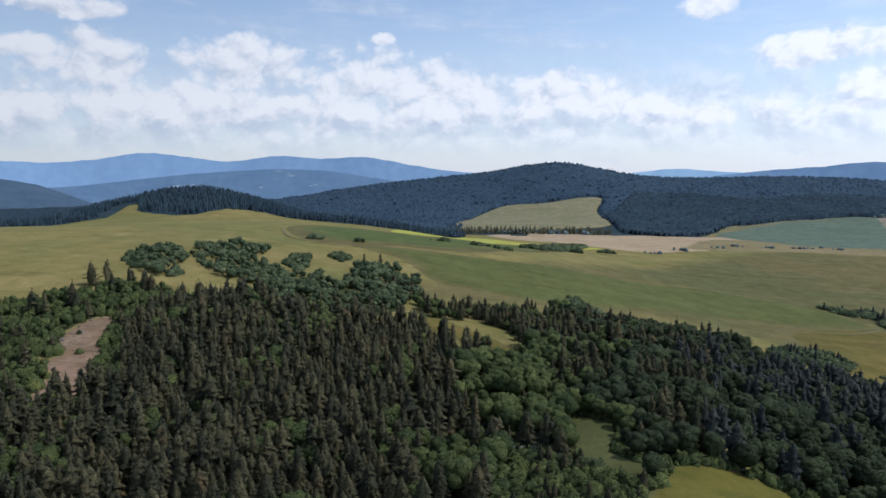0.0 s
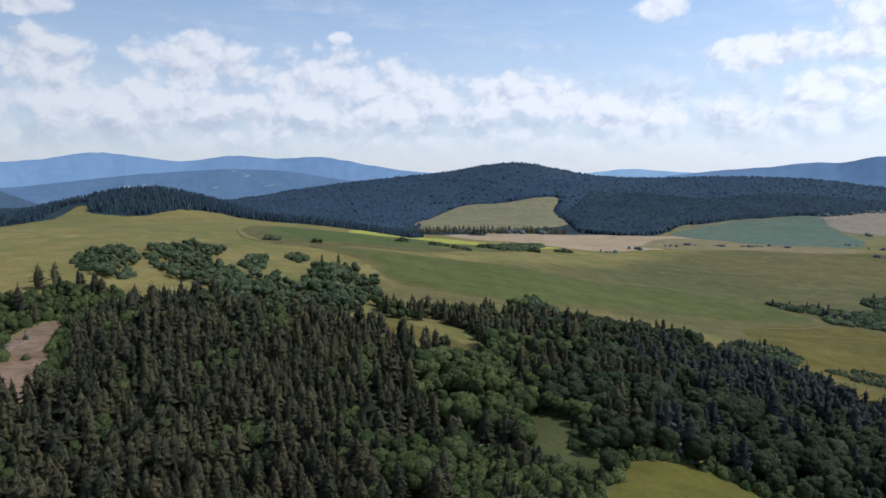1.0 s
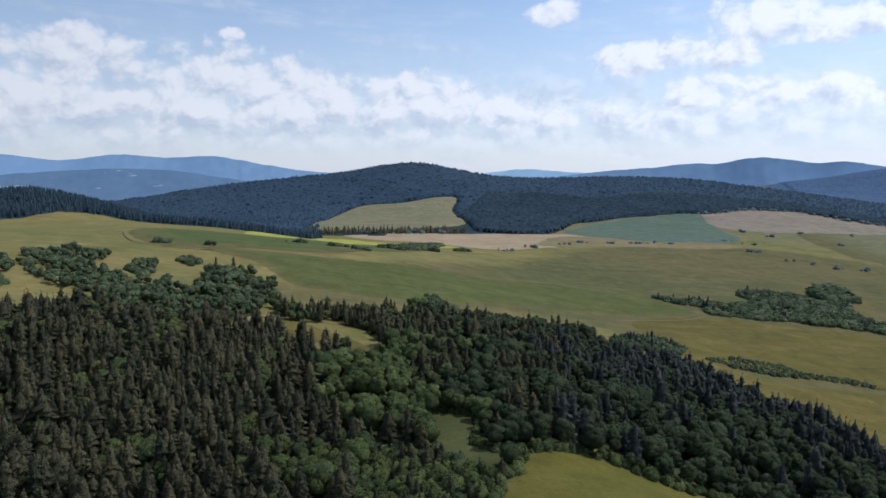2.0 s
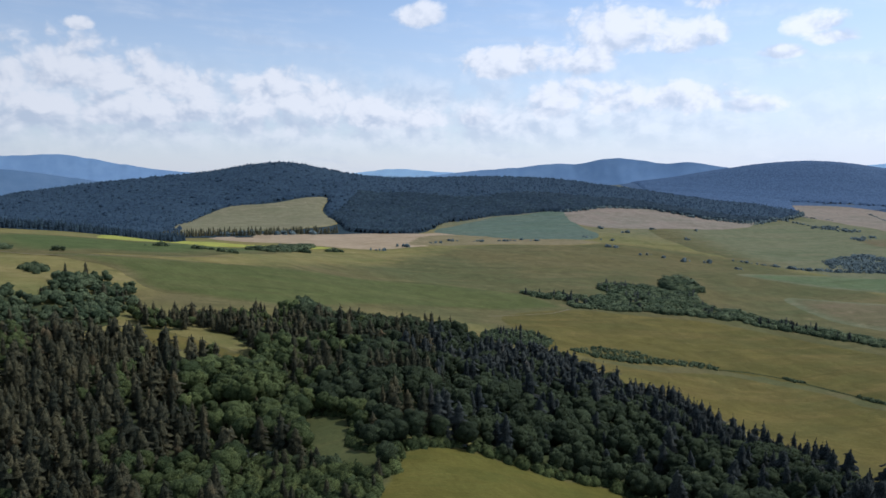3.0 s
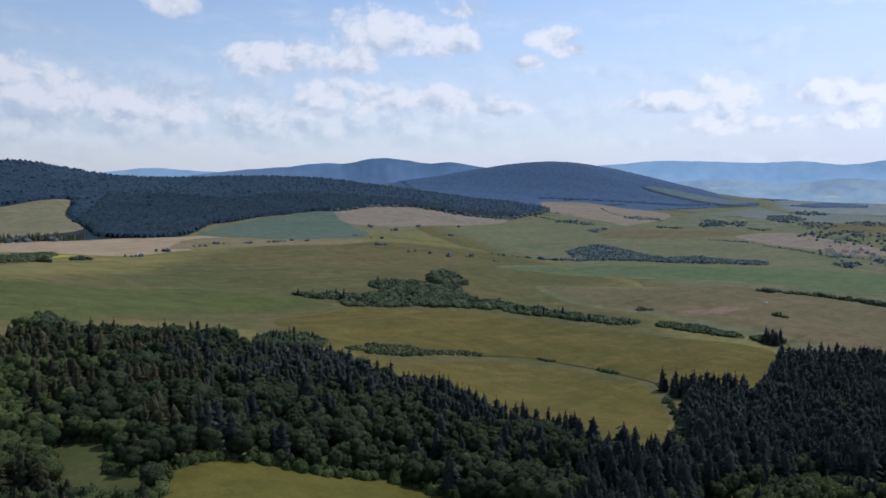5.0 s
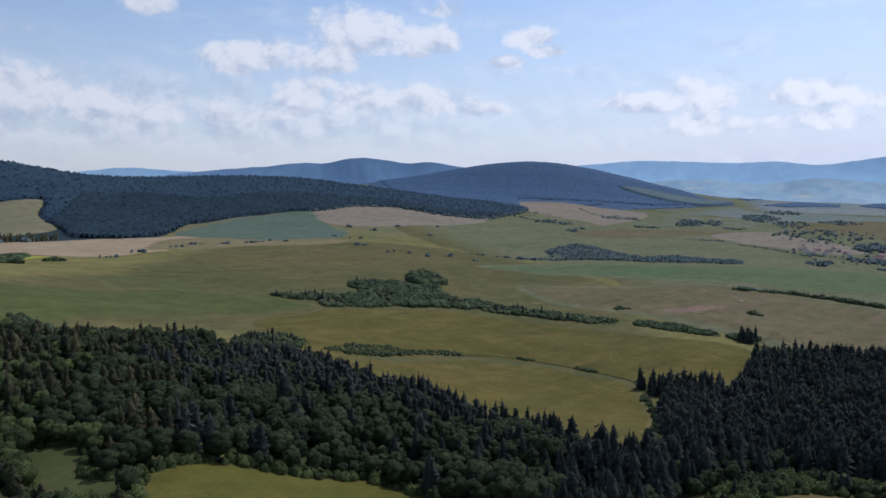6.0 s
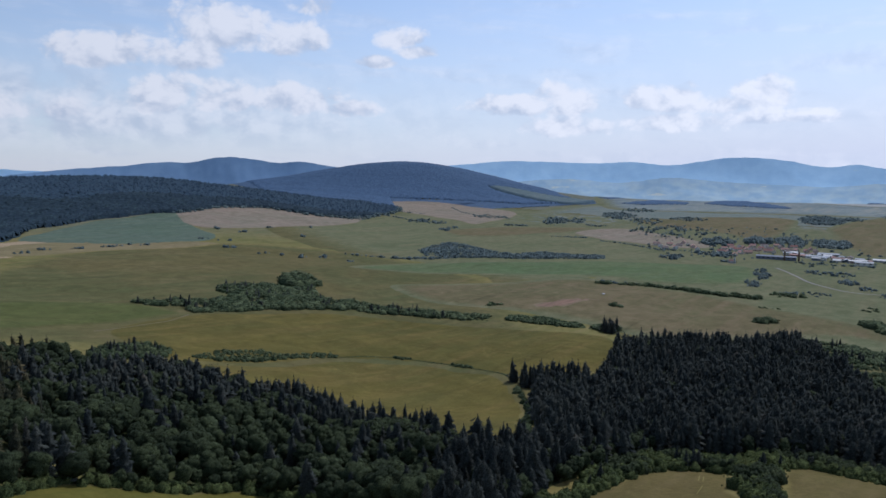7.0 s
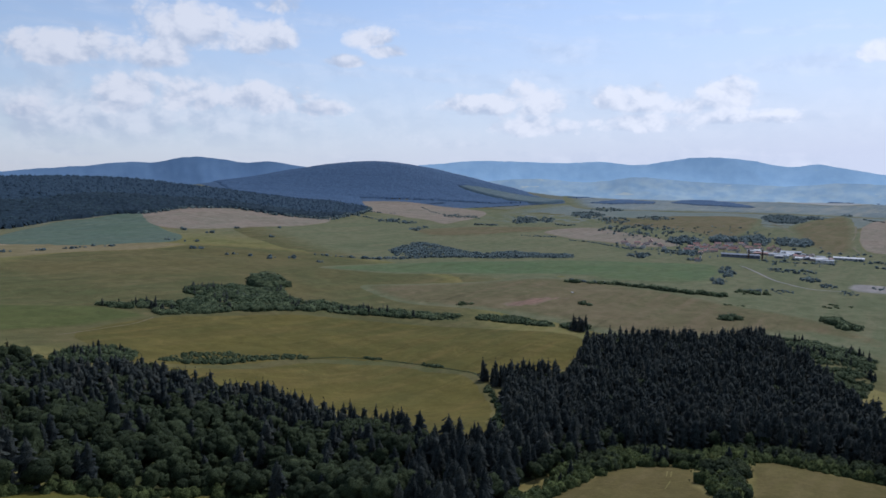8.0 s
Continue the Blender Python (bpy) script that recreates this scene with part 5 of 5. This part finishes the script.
for _k, _n, _w in (("spruce", 200, "olive-green"), ("dark_spruce", 100, "blackish-green")):
    joined("spruce_wood", by_distance(PLANTS[_k][_n:], 0, 430), SPRUCE_MID, M[_k], 1.32, "dense wood of " + _w + " spruces", 21)
    joined("spruce_wood", by_distance(PLANTS[_k][_n:], 430, 900), SPRUCE_BACK, M[_k], 1.4, "dense wood of " + _w + " spruces at the back", 27)
    joined("far_spruces", by_distance(PLANTS[_k][_n:], 900, 9999), SPRUCE_FAR, M[_k], 1.0, "row of dark spruces beyond the fields", 22)
for _k, _w in (("broad", "fresh green"), ("dark", "dark green")):
    joined("broadleaf_wood", by_distance(PLANTS[_k][150:], 0, 380), BROAD_MID, M[_k], 1.0, _w + " broadleaf trees of the mixed wood", 23)
    joined("broadleaf_wood", by_distance(PLANTS[_k][150:], 380, 9999), BROAD_BACK, M[_k], 1.05, _w + " broadleaf trees at the back of the mixed wood", 26)
for _k, _w in (("broad", "fresh green"), ("dark", "dark green")):
    joined("bushes", PLANTS[_k + "_bush"], SCRUB_MID, M[_k], 1.2, _w + " bushes along the edges of the wood", 29)
_near = by_distance(PLANTS["scrub"], 0, 780)
joined("scrub", [_p for _p in _near if _p[2] < 4.5], SCRUB_MID, M["scrub"], 1.55, "low grey-green shrubs in hedges and thickets", 24)
joined("thicket", [_p for _p in _near if _p[2] >= 4.5], BROAD_BACK, M["scrub"], 1.3, "rounded grey-green small trees of the thickets", 30)
joined("scrub", by_distance(PLANTS["scrub"], 780, 1200), SCRUB_FAR, M["scrub"], 1.9, "rounded grey-green shrubs along the far hedges", 28)
joined("far_scrub", by_distance(PLANTS["scrub"], 1200, 9999), SCRUB_FAR[:3] + [cap_crown(_rng, 6) for _ in range(4)], M["haze_scrub"], 1.25, "distant shrubs and trees of the valley in haze-paled grey-green", 25)


def hill_wood(name, poly, gap, tall, crowns, label, seed, holes=(), wide=1.5, stuff="hill_wood"):
    rng = np.random.RandomState(seed)
    pts = scatter(poly, gap, seed, list(holes))
    joined(name, [(x, y, rng.uniform(*tall)) for x, y in pts], crowns, M[stuff], wide, label, seed)


def canopy(name, poly, cell, tall, bumpy, material, label, seed, holes=(), keep=None):
    """A closed roof of tree tops over an outline, down to the ground along its rim."""
    rng = np.random.RandomState(seed)
    p = np.array(poly, float)
    lo, hi = p.min(0), p.max(0)
    X, Y = np.meshgrid(np.arange(lo[0], hi[0] + cell, cell), np.arange(lo[1], hi[1] + cell, cell), indexing="ij")
    X = X + rng.uniform(-0.36, 0.36, X.shape) * cell
    Y = Y + rng.uniform(-0.36, 0.36, X.shape) * cell
    ok = inside(poly, X.ravel(), Y.ravel())
    for h in holes:
        ok &= ~inside(h, X.ravel(), Y.ravel())
    ok = ok.reshape(X.shape)
    deep = ok.copy()
    for ax in (0, 1):
        for d in (-1, 1):
            deep &= np.roll(ok, d, ax)
    if keep is not None:
        ok &= keep(X, Y)
    Z = ground(X, Y) + np.where(deep, tall + bumpy * (rng.uniform(-1, 1, X.shape) * rng.uniform(0.4, 1, X.shape)), -0.5)
    idx = np.arange(X.size).reshape(X.shape)
    use = ok[:-1, :-1] & ok[1:, :-1] & ok[1:, 1:] & ok[:-1, 1:]
    f = np.stack([idx[:-1, :-1], idx[1:, :-1], idx[1:, 1:], idx[:-1, 1:]], -1)[use]
    used = np.unique(f)
    new_id = np.zeros(X.size, int)
    new_id[used] = np.arange(len(used))
    v = np.stack([X.ravel(), Y.ravel(), Z.ravel()], -1)[used]
    me = mesh_from(name, v, new_id[f], material, True, None, rng.rand(len(used)))
    tagged(new(name, me), label, "forest", "", "stuff")


def ridge_front(x, y):
    """The low ridge before the great hill, its upper edge wavering."""
    s, c = math.sin(radians(27)), math.cos(radians(27))
    along, across = np.asarray(x) * s + np.asarray(y) * c, np.asarray(x) * c - np.asarray(y) * s
    return (along < 2330 + 45 * np.sin(across / 170) + 25 * np.sin(across / 61)) & (across > -480)


def ridge_back(x, y):
    return ~ridge_front(x, y + 24.0)


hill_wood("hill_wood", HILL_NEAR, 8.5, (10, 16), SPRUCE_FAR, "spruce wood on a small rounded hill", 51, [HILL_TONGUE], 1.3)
canopy("ridge_forest", HILL_BIG, 7.5, 9.0, 2.6, M["hill_wood"], "dark spruce forest tinted haze-blue on the front ridge", 52, [FIELD_HILL], ridge_front)
canopy("hill_forest", HILL_BIG, 8.5, 8.0, 2.4, M["back_wood"], "forest in a paler haze-blue tint on the great rounded hill", 56, [FIELD_HILL], ridge_back)
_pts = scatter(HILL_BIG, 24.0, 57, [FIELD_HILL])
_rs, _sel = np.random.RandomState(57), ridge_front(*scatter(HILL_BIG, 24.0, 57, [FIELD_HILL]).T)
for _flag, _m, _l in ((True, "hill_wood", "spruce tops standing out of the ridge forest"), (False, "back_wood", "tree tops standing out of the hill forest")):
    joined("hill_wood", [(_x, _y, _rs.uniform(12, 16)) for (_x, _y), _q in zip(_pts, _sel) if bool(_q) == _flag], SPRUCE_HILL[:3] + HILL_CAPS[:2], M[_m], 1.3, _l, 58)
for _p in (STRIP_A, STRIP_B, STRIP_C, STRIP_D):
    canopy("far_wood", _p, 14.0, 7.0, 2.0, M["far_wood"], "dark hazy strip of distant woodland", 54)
canopy("hill_forest", HILL_LEFT, 14.0, 9.0, 3.0, M["hill_wood"], "dark forest tinted haze-blue in the valley behind the small hill", 55)
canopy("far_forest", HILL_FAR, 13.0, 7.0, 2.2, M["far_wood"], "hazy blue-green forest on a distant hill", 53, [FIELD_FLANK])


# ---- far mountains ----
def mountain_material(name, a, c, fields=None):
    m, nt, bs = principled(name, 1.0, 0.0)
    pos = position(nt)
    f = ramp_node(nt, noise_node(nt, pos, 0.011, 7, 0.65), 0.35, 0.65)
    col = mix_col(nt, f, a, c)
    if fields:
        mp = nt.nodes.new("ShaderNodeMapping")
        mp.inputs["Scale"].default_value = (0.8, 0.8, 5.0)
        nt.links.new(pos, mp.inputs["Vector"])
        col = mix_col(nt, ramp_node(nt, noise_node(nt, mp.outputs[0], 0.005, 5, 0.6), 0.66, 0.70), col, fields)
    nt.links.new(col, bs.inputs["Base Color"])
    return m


def mountain(name, crest, dist, depth, material, label, seed, rough=0.045):
    """A mountain range: its crest given as bearing and height angle, its slope falling towards the valley."""
    az = np.arange(crest[0][0], crest[-1][0] + 0.01, 0.12)
    el = spline([c[0] for c in crest], [c[1] for c in crest], az)
    nz = np.array([noise.fractal(Vector((a * 0.9, seed, 0)), 1.0, 2.0, 4) for a in az])
    el = el + nz * rough
    rows, verts = 16, []
    steps = [-2 / rows, -1 / rows, 0.0] + [k / rows for k in range(rows + 1)]
    foot = EYE_Z - 192
    for u in steps:
        for a, e in zip(az, el):
            r = dist - depth * u if u >= 0 else dist - depth * u * 0.5
            top = EYE_Z + dist * math.tan(radians(e))
            fall = (1 - u) ** 1.25 if u >= 0 else 1 + u * 1.2
            x, y = r * math.sin(radians(a)), r * math.cos(radians(a))
            gully = noise.fractal(Vector((x / 300, y / 300, seed + 5)), 1.0, 2.0, 5) * 30 * u * (1 - u) * 2 if u > 0 else 0
            verts.append((x, y, foot + (top - foot) * fall + gully))
    n = len(az)
    i = np.arange((rows + 3) * n).reshape(rows + 3, n)
    i = np.delete(i, 2, 0)[:, :-1].ravel()
    faces = np.stack([i, i + 1, i + n + 1, i + n], -1)
    me = mesh_from(name, verts, faces[:, ::-1], material, True)
    tagged(new(name, me), label, "mountain", "", "structure")


# the blue of the air between is painted into each range's base colour
HAZE_BLUE = mountain_material("hazy_blue_mountain", (0.213, 0.331, 0.491), (0.240, 0.362, 0.519))
HAZE_PALE = mountain_material("pale_hazy_mountain", (0.457, 0.679, 0.876), (0.522, 0.741, 0.923), (0.587, 0.753, 0.818))
HAZE_MID = mountain_material("haze_tinted_wooded_mountain", (0.113, 0.181, 0.270), (0.131, 0.200, 0.289), (0.345, 0.409, 0.436))
HAZE_GREEN = mountain_material("pale_hazy_foothill", (0.391, 0.550, 0.669), (0.526, 0.649, 0.694), (0.672, 0.718, 0.655))
HAZE_DARK = mountain_material("haze_tinted_dark_mountain", (0.063, 0.098, 0.140), (0.078, 0.114, 0.154))
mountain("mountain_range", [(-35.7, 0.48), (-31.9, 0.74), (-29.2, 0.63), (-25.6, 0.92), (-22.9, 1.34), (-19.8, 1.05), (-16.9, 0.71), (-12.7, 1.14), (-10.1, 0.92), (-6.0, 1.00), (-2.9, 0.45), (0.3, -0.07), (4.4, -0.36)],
         4800, 220, HAZE_BLUE, "long hazy blue mountain range on the horizon", 3)
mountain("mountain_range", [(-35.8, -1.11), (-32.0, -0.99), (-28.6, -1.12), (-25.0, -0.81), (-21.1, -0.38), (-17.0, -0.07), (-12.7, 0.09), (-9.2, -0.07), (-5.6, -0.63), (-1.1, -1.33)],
         4540, 400, HAZE_MID, "wooded ridge with pale clearings, tinted darker haze-blue", 4)
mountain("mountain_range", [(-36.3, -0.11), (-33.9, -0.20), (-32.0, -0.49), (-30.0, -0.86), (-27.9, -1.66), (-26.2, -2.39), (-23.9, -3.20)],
         3900, 600, HAZE_DARK, "wooded slope tinted dark haze-teal beyond the small hill", 5)
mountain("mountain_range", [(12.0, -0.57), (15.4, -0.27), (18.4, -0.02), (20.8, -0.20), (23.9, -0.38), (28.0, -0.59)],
         4880, 150, HAZE_PALE, "very pale hazy mountain far behind the ridge", 6)
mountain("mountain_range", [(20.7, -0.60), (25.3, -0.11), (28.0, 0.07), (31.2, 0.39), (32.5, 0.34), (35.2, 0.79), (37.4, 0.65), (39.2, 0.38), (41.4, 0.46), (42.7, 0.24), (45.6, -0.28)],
         4780, 250, HAZE_BLUE, "wooded mountain tinted haze-blue with a broken crest", 7)
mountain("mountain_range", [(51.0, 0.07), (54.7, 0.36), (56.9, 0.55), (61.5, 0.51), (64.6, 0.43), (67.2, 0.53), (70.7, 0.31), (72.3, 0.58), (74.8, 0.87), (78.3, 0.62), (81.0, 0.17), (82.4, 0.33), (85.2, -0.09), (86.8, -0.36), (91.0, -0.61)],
         4860, 420, HAZE_PALE, "pale hazy mountain range beyond the wide valley", 8)
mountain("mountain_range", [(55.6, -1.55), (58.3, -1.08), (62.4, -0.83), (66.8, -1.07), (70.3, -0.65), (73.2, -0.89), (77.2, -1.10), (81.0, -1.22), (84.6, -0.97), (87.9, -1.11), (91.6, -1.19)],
         4560, 300, HAZE_GREEN, "low hazy foothills across the wide valley", 9)


# ---- village in the valley ----
WALLS = tinted_material("house_plaster", ((0.66, 0.60, 0.52), (0.78, 0.76, 0.72), (0.60, 0.46, 0.40)))
ROOFS = tinted_material("roof_tiles", ((0.32, 0.16, 0.13), (0.21, 0.17, 0.16), (0.40, 0.23, 0.19)))
PANE = plain_material("dark_window_glass", (0.05, 0.06, 0.07), 0.15, 0.2, 0.6, 0.5)
BRIGHT = plain_material("white_hall_roof", (0.48, 0.49, 0.50), 0.5, 0.06, 0.2)
SHEET = plain_material("pale_sheet_roof", (0.32, 0.34, 0.37), 0.6, 0.06, 0.2)
GREY = plain_material("grey_hall_wall", (0.20, 0.22, 0.27), 0.7, 0.15, 0.2)
STEEL = plain_material("rusty_steel", (0.12, 0.08, 0.06), 0.7, 0.3, 0.4)


def box(bm, x0, x1, y0, y1, z0, z1):
    v = [bm.verts.new((x, y, z)) for z in (z0, z1) for y in (y0, y1) for x in (x0, x1)]
    for q in ((0, 2, 3, 1), (4, 5, 7, 6), (0, 1, 5, 4), (2, 6, 7, 3), (0, 4, 6, 2), (1, 3, 7, 5)):
        bm.faces.new([v[k] for k in q])


def gable(bm, hx, hy, z, rise, over, thick=0.25):
    """Two roof slabs over a plan of half-sizes hx, hy; the ridge runs along x."""
    for s in (-1, 1):
        ey, ez = s * (hy + over), z - rise * over / hy
        p = [(-hx - over, ey, ez), (hx + over, ey, ez), (hx + over, 0, z + rise), (-hx - over, 0, z + rise)]
        lo = [bm.verts.new(q) for q in p]
        hi = [bm.verts.new((q[0], q[1], q[2] + thick)) for q in p]
        bm.faces.new(lo)
        bm.faces.new(hi[::-1])
        for k in range(4):
            bm.faces.new((lo[k], hi[k], hi[(k + 1) % 4], lo[(k + 1) % 4]))


def house(x, y, turn, hx, hy, tall, rise, label):
    root = new("house")
    bm = bmesh.new()
    box(bm, -hx, hx, -hy, hy, -1.5, tall)
    for s in (-1, 1):
        a = [bm.verts.new((s * hx, -hy, tall)), bm.verts.new((s * hx, hy, tall)), bm.verts.new((s * hx, 0, tall + rise))]
        bm.faces.new(a)
    part("wall", bm, WALLS, root)
    bm = bmesh.new()
    gable(bm, hx, hy, tall, rise, 0.5)
    roof = part("roof", bm, ROOFS, root)
    bm = bmesh.new()
    box(bm, hx * 0.3, hx * 0.3 + 0.8, -0.4, 0.4, tall + rise * 0.5, tall + rise + 1.0)
    part("chimney", bm, ROOFS, roof)
    for s in (-1, 1):
        for k in (-0.5, 0.5):
            bm = bmesh.new()
            box(bm, k * hx - 0.7, k * hx + 0.7, s * hy - 0.06, s * hy + 0.06, tall * 0.4, tall * 0.4 + 1.5)
            part("window", bm, PANE, root)
    root.matrix_basis = pose(x, y, float(ground(x, y)), 0, 0, turn)
    return tagged(root, label, "house", "houses of the village")


_r = random.Random(8)
for _x, _y in HOUSES:
    house(_x, _y, _r.choice((-70, -60, 20, 30)) + _r.uniform(-8, 8), _r.uniform(6.5, 9.5), _r.uniform(4.5, 5.5), _r.uniform(4, 6.5), _r.uniform(3, 4.4),
          "plastered village house with a red-brown gabled roof")


def hall(x, y, turn, hx, hy, tall, rise, wall, roof, label):
    root = new("industrial_hall")
    bm = bmesh.new()
    box(bm, -hx, hx, -hy, hy, -2, tall)
    for s in (-1, 1):
        bm.faces.new([bm.verts.new((s * hx, -hy, tall)), bm.verts.new((s * hx, hy, tall)), bm.verts.new((s * hx, 0, tall + rise))])
    part("wall", bm, wall, root)
    bm = bmesh.new()
    gable(bm, hx, hy, tall, rise, 0.6, 0.4)
    part("roof", bm, roof, root)
    n = int(hx / 5)
    for k in range(n):
        bm = bmesh.new()
        c = -hx + (k + 0.5) * 2 * hx / n
        box(bm, c - 2.5, c + 2.5, -hy - 0.08, -hy + 0.08, tall * 0.5, tall * 0.75)
        part("window", bm, PANE, root)
    root.matrix_basis = pose(x, y, float(ground(x, y)), 0, 0, turn)
    return tagged(root, label, "industrial hall", "halls of the works")


_sheds = ((40, 11, 7, 1.5, GREY, GREY, "long blue-grey factory hall with a pale roof"), (24, 10, 5, 1.5, WALLS, SHEET, "pale low workshop hall with a white roof"),
          (18, 8, 5, 2, WALLS, ROOFS, "plastered workshop with a brownish roof"), (17, 8, 6, 1.5, WALLS, SHEET, "white-walled hall at the edge of the works"),
          (30, 8, 4.5, 2.0, BRIGHT, BRIGHT, "very long white hall with a bright sheet-metal roof"), (22, 8, 5, 2, GREY, SHEET, "grey shed with a pale sheet roof"),
          (20, 8, 5, 2, WALLS, ROOFS, "plastered depot with a red-brown roof"))
for (_x, _y), (_a, _b, _c, _d, _e, _f, _g) in zip(HALLS, _sheds):
    hall(_x, _y, -math.degrees(math.atan2(_x, _y)) + _r.uniform(-6, 2), _a, _b, _c, _d, _e, _f, _g)


_kinds = ((WALLS, SHEET, "pale low workshop with a grey sheet roof"), (WALLS, BRIGHT, "low white workshop beside the long halls"), (WALLS, ROOFS, "plastered workshop with a brownish tiled roof"), (GREY, BRIGHT, "grey shed with a bright roof in the works yard"))
for _k, (_x, _y) in enumerate(WORKSHOPS):
    _e, _f, _g = _kinds[(_k * 3) % 4]
    hall(_x, _y, -math.degrees(math.atan2(_x, _y)) + _r.choice((0, 0, 90)) + _r.uniform(-10, 10), _r.uniform(7, 12), _r.uniform(4, 6), _r.uniform(3.5, 6), _r.uniform(1.5, 2.4), _e, _f, _g)


def chapel(x, y):
    root = new("chapel")
    bm = bmesh.new()
    box(bm, -5, 5, -3, 3, -1, 5)
    part("nave", bm, BRIGHT, root)
    bm = bmesh.new()
    gable(bm, 5, 3, 5, 3, 0.4)
    part("roof", bm, ROOFS, root)
    bm = bmesh.new()
    box(bm, 4, 7.5, -1.8, 1.8, -1, 10)
    part("tower", bm, BRIGHT, root)
    bm = bmesh.new()
    b4 = [bm.verts.new((5.75 + a * 2.1, b * 2.1, 10)) for a, b in ((-1, -1), (1, -1), (1, 1), (-1, 1))]
    tip = bm.verts.new((5.75, 0, 15))
    bm.faces.new(b4[::-1])
    for k in range(4):
        bm.faces.new((b4[k], b4[(k + 1) % 4], tip))
    part("spire", bm, BRIGHT, root)
    root.matrix_basis = pose(x, y, float(ground(x, y)), 0, 0, -80)
    tagged(root, "small white chapel with a pointed tower in the field", "chapel")


chapel(*CHAPEL[0])


def gantry(x, y, turn):
    root = new("crane_gantry")
    for s in (-1, 1):
        bm = bmesh.new()
        box(bm, s * 14 - 1.6, s * 14 + 1.6, -1.6, 1.6, -1, 21)
        part("post", bm, STEEL, root)
    bm = bmesh.new()
    box(bm, -15, 15, -1.2, 1.2, 12, 14)
    part("beam", bm, STEEL, root)
    root.matrix_basis = pose(x, y, float(ground(x, y)), 0, 0, turn)
    tagged(root, "dark rusty steel gantry with two tall posts", "gantry")


gantry(*GANTRY[0], -78)


# ---- bits on the bare slope and in the wood ----
ROCK = plain_material("pale_rock", (0.17, 0.145, 0.125), 0.9, 0.3, 1.2)
LOG = plain_material("grey_dead_wood", (0.26, 0.21, 0.16), 0.9, 0.3, 2.0)
BLOSSOM = leaf_material("white_blossom", (0.10, 0.13, 0.05), (0.62, 0.62, 0.52), (0.45, 0.45, 0.32), True, 1.2)


def rock(x, y, size, seed):
    bm = bmesh.new()
    bmesh.ops.create_icosphere(bm, subdivisions=2, radius=size)
    for p in bm.verts:
        p.co *= 1 + 0.35 * noise.noise(p.co / size * 1.4 + Vector((seed, 0, 0)))
        p.co.z *= 0.65
    ob = part("rock", bm, ROCK, None)
    ob.matrix_basis = pose(x, y, float(ground(x, y)) + size * 0.2, 0, 0, seed * 40)
    return tagged(ob, "weathered pale boulder on the bare slope", "rock", "boulders on the slope")


def log(x, y, length, turn):
    bm = bmesh.new()
    limb(bm, (-length / 2, 0, 0.15), (length / 2, 0, 0.1), 0.22, 0.14)
    limb(bm, (length * 0.1, 0, 0.2), (length * 0.3, length * 0.15, 0.6), 0.09, 0.04)
    ob = part("fallen_log", bm, LOG, None)
    ob.matrix_basis = pose(x, y, float(ground(x, y)) + 0.3, 0, 0, turn)
    return tagged(ob, "grey fallen trunk lying on bare earth", "log", "fallen trunks on the slope")


_r = random.Random(14)
_spots = list(scatter(BARE_SLOPE, 5.0, 91))
_r.shuffle(_spots)
for _i, (_x, _y) in enumerate(_spots[:26]):
    if _i % 2:
        rock(_x, _y, _r.uniform(0.5, 1.7), _i)
    else:
        log(_x, _y, _r.uniform(4, 9), _r.uniform(0, 180))


def flowering_bush(x, y, size, seed):
    v, f, n = mound_crown(random.Random(seed), 9, 4, 60, 0.09)
    ob = new("flowering_bush", mesh_from("flowering_bush", v * size, f, BLOSSOM, True, n))
    ob.matrix_basis = pose(x, y, float(ground(x, y)))
    tagged(ob, "elder bush covered in creamy white blossom", "bush", "flowering bushes in the wood")


for _i, (_x, _y) in enumerate(BLOSSOMS):
    flowering_bush(_x, _y, 2.6 + 0.5 * (_i % 3), 200 + _i)


def field_hut(x, y):
    root = new("field_hut")
    bm = bmesh.new()
    box(bm, -2.0, 2.0, -1.2, 1.2, -0.3, 2.0)
    part("body", bm, STEEL, root)
    bm = bmesh.new()
    gable(bm, 2.0, 1.2, 2.0, 0.5, 0.25, 0.12)
    part("roof", bm, BRIGHT, root, "white sheet-metal roof")
    bm = bmesh.new()
    box(bm, -0.5, 0.5, -1.26, -1.2, 0.0, 1.8)
    part("door", bm, GREY, root)
    root.matrix_basis = pose(x, y, float(ground(x, y)), 0, 0, -40)
    tagged(root, "small dark field hut with a white roof in the pasture", "hut")


field_hut(973, 445)
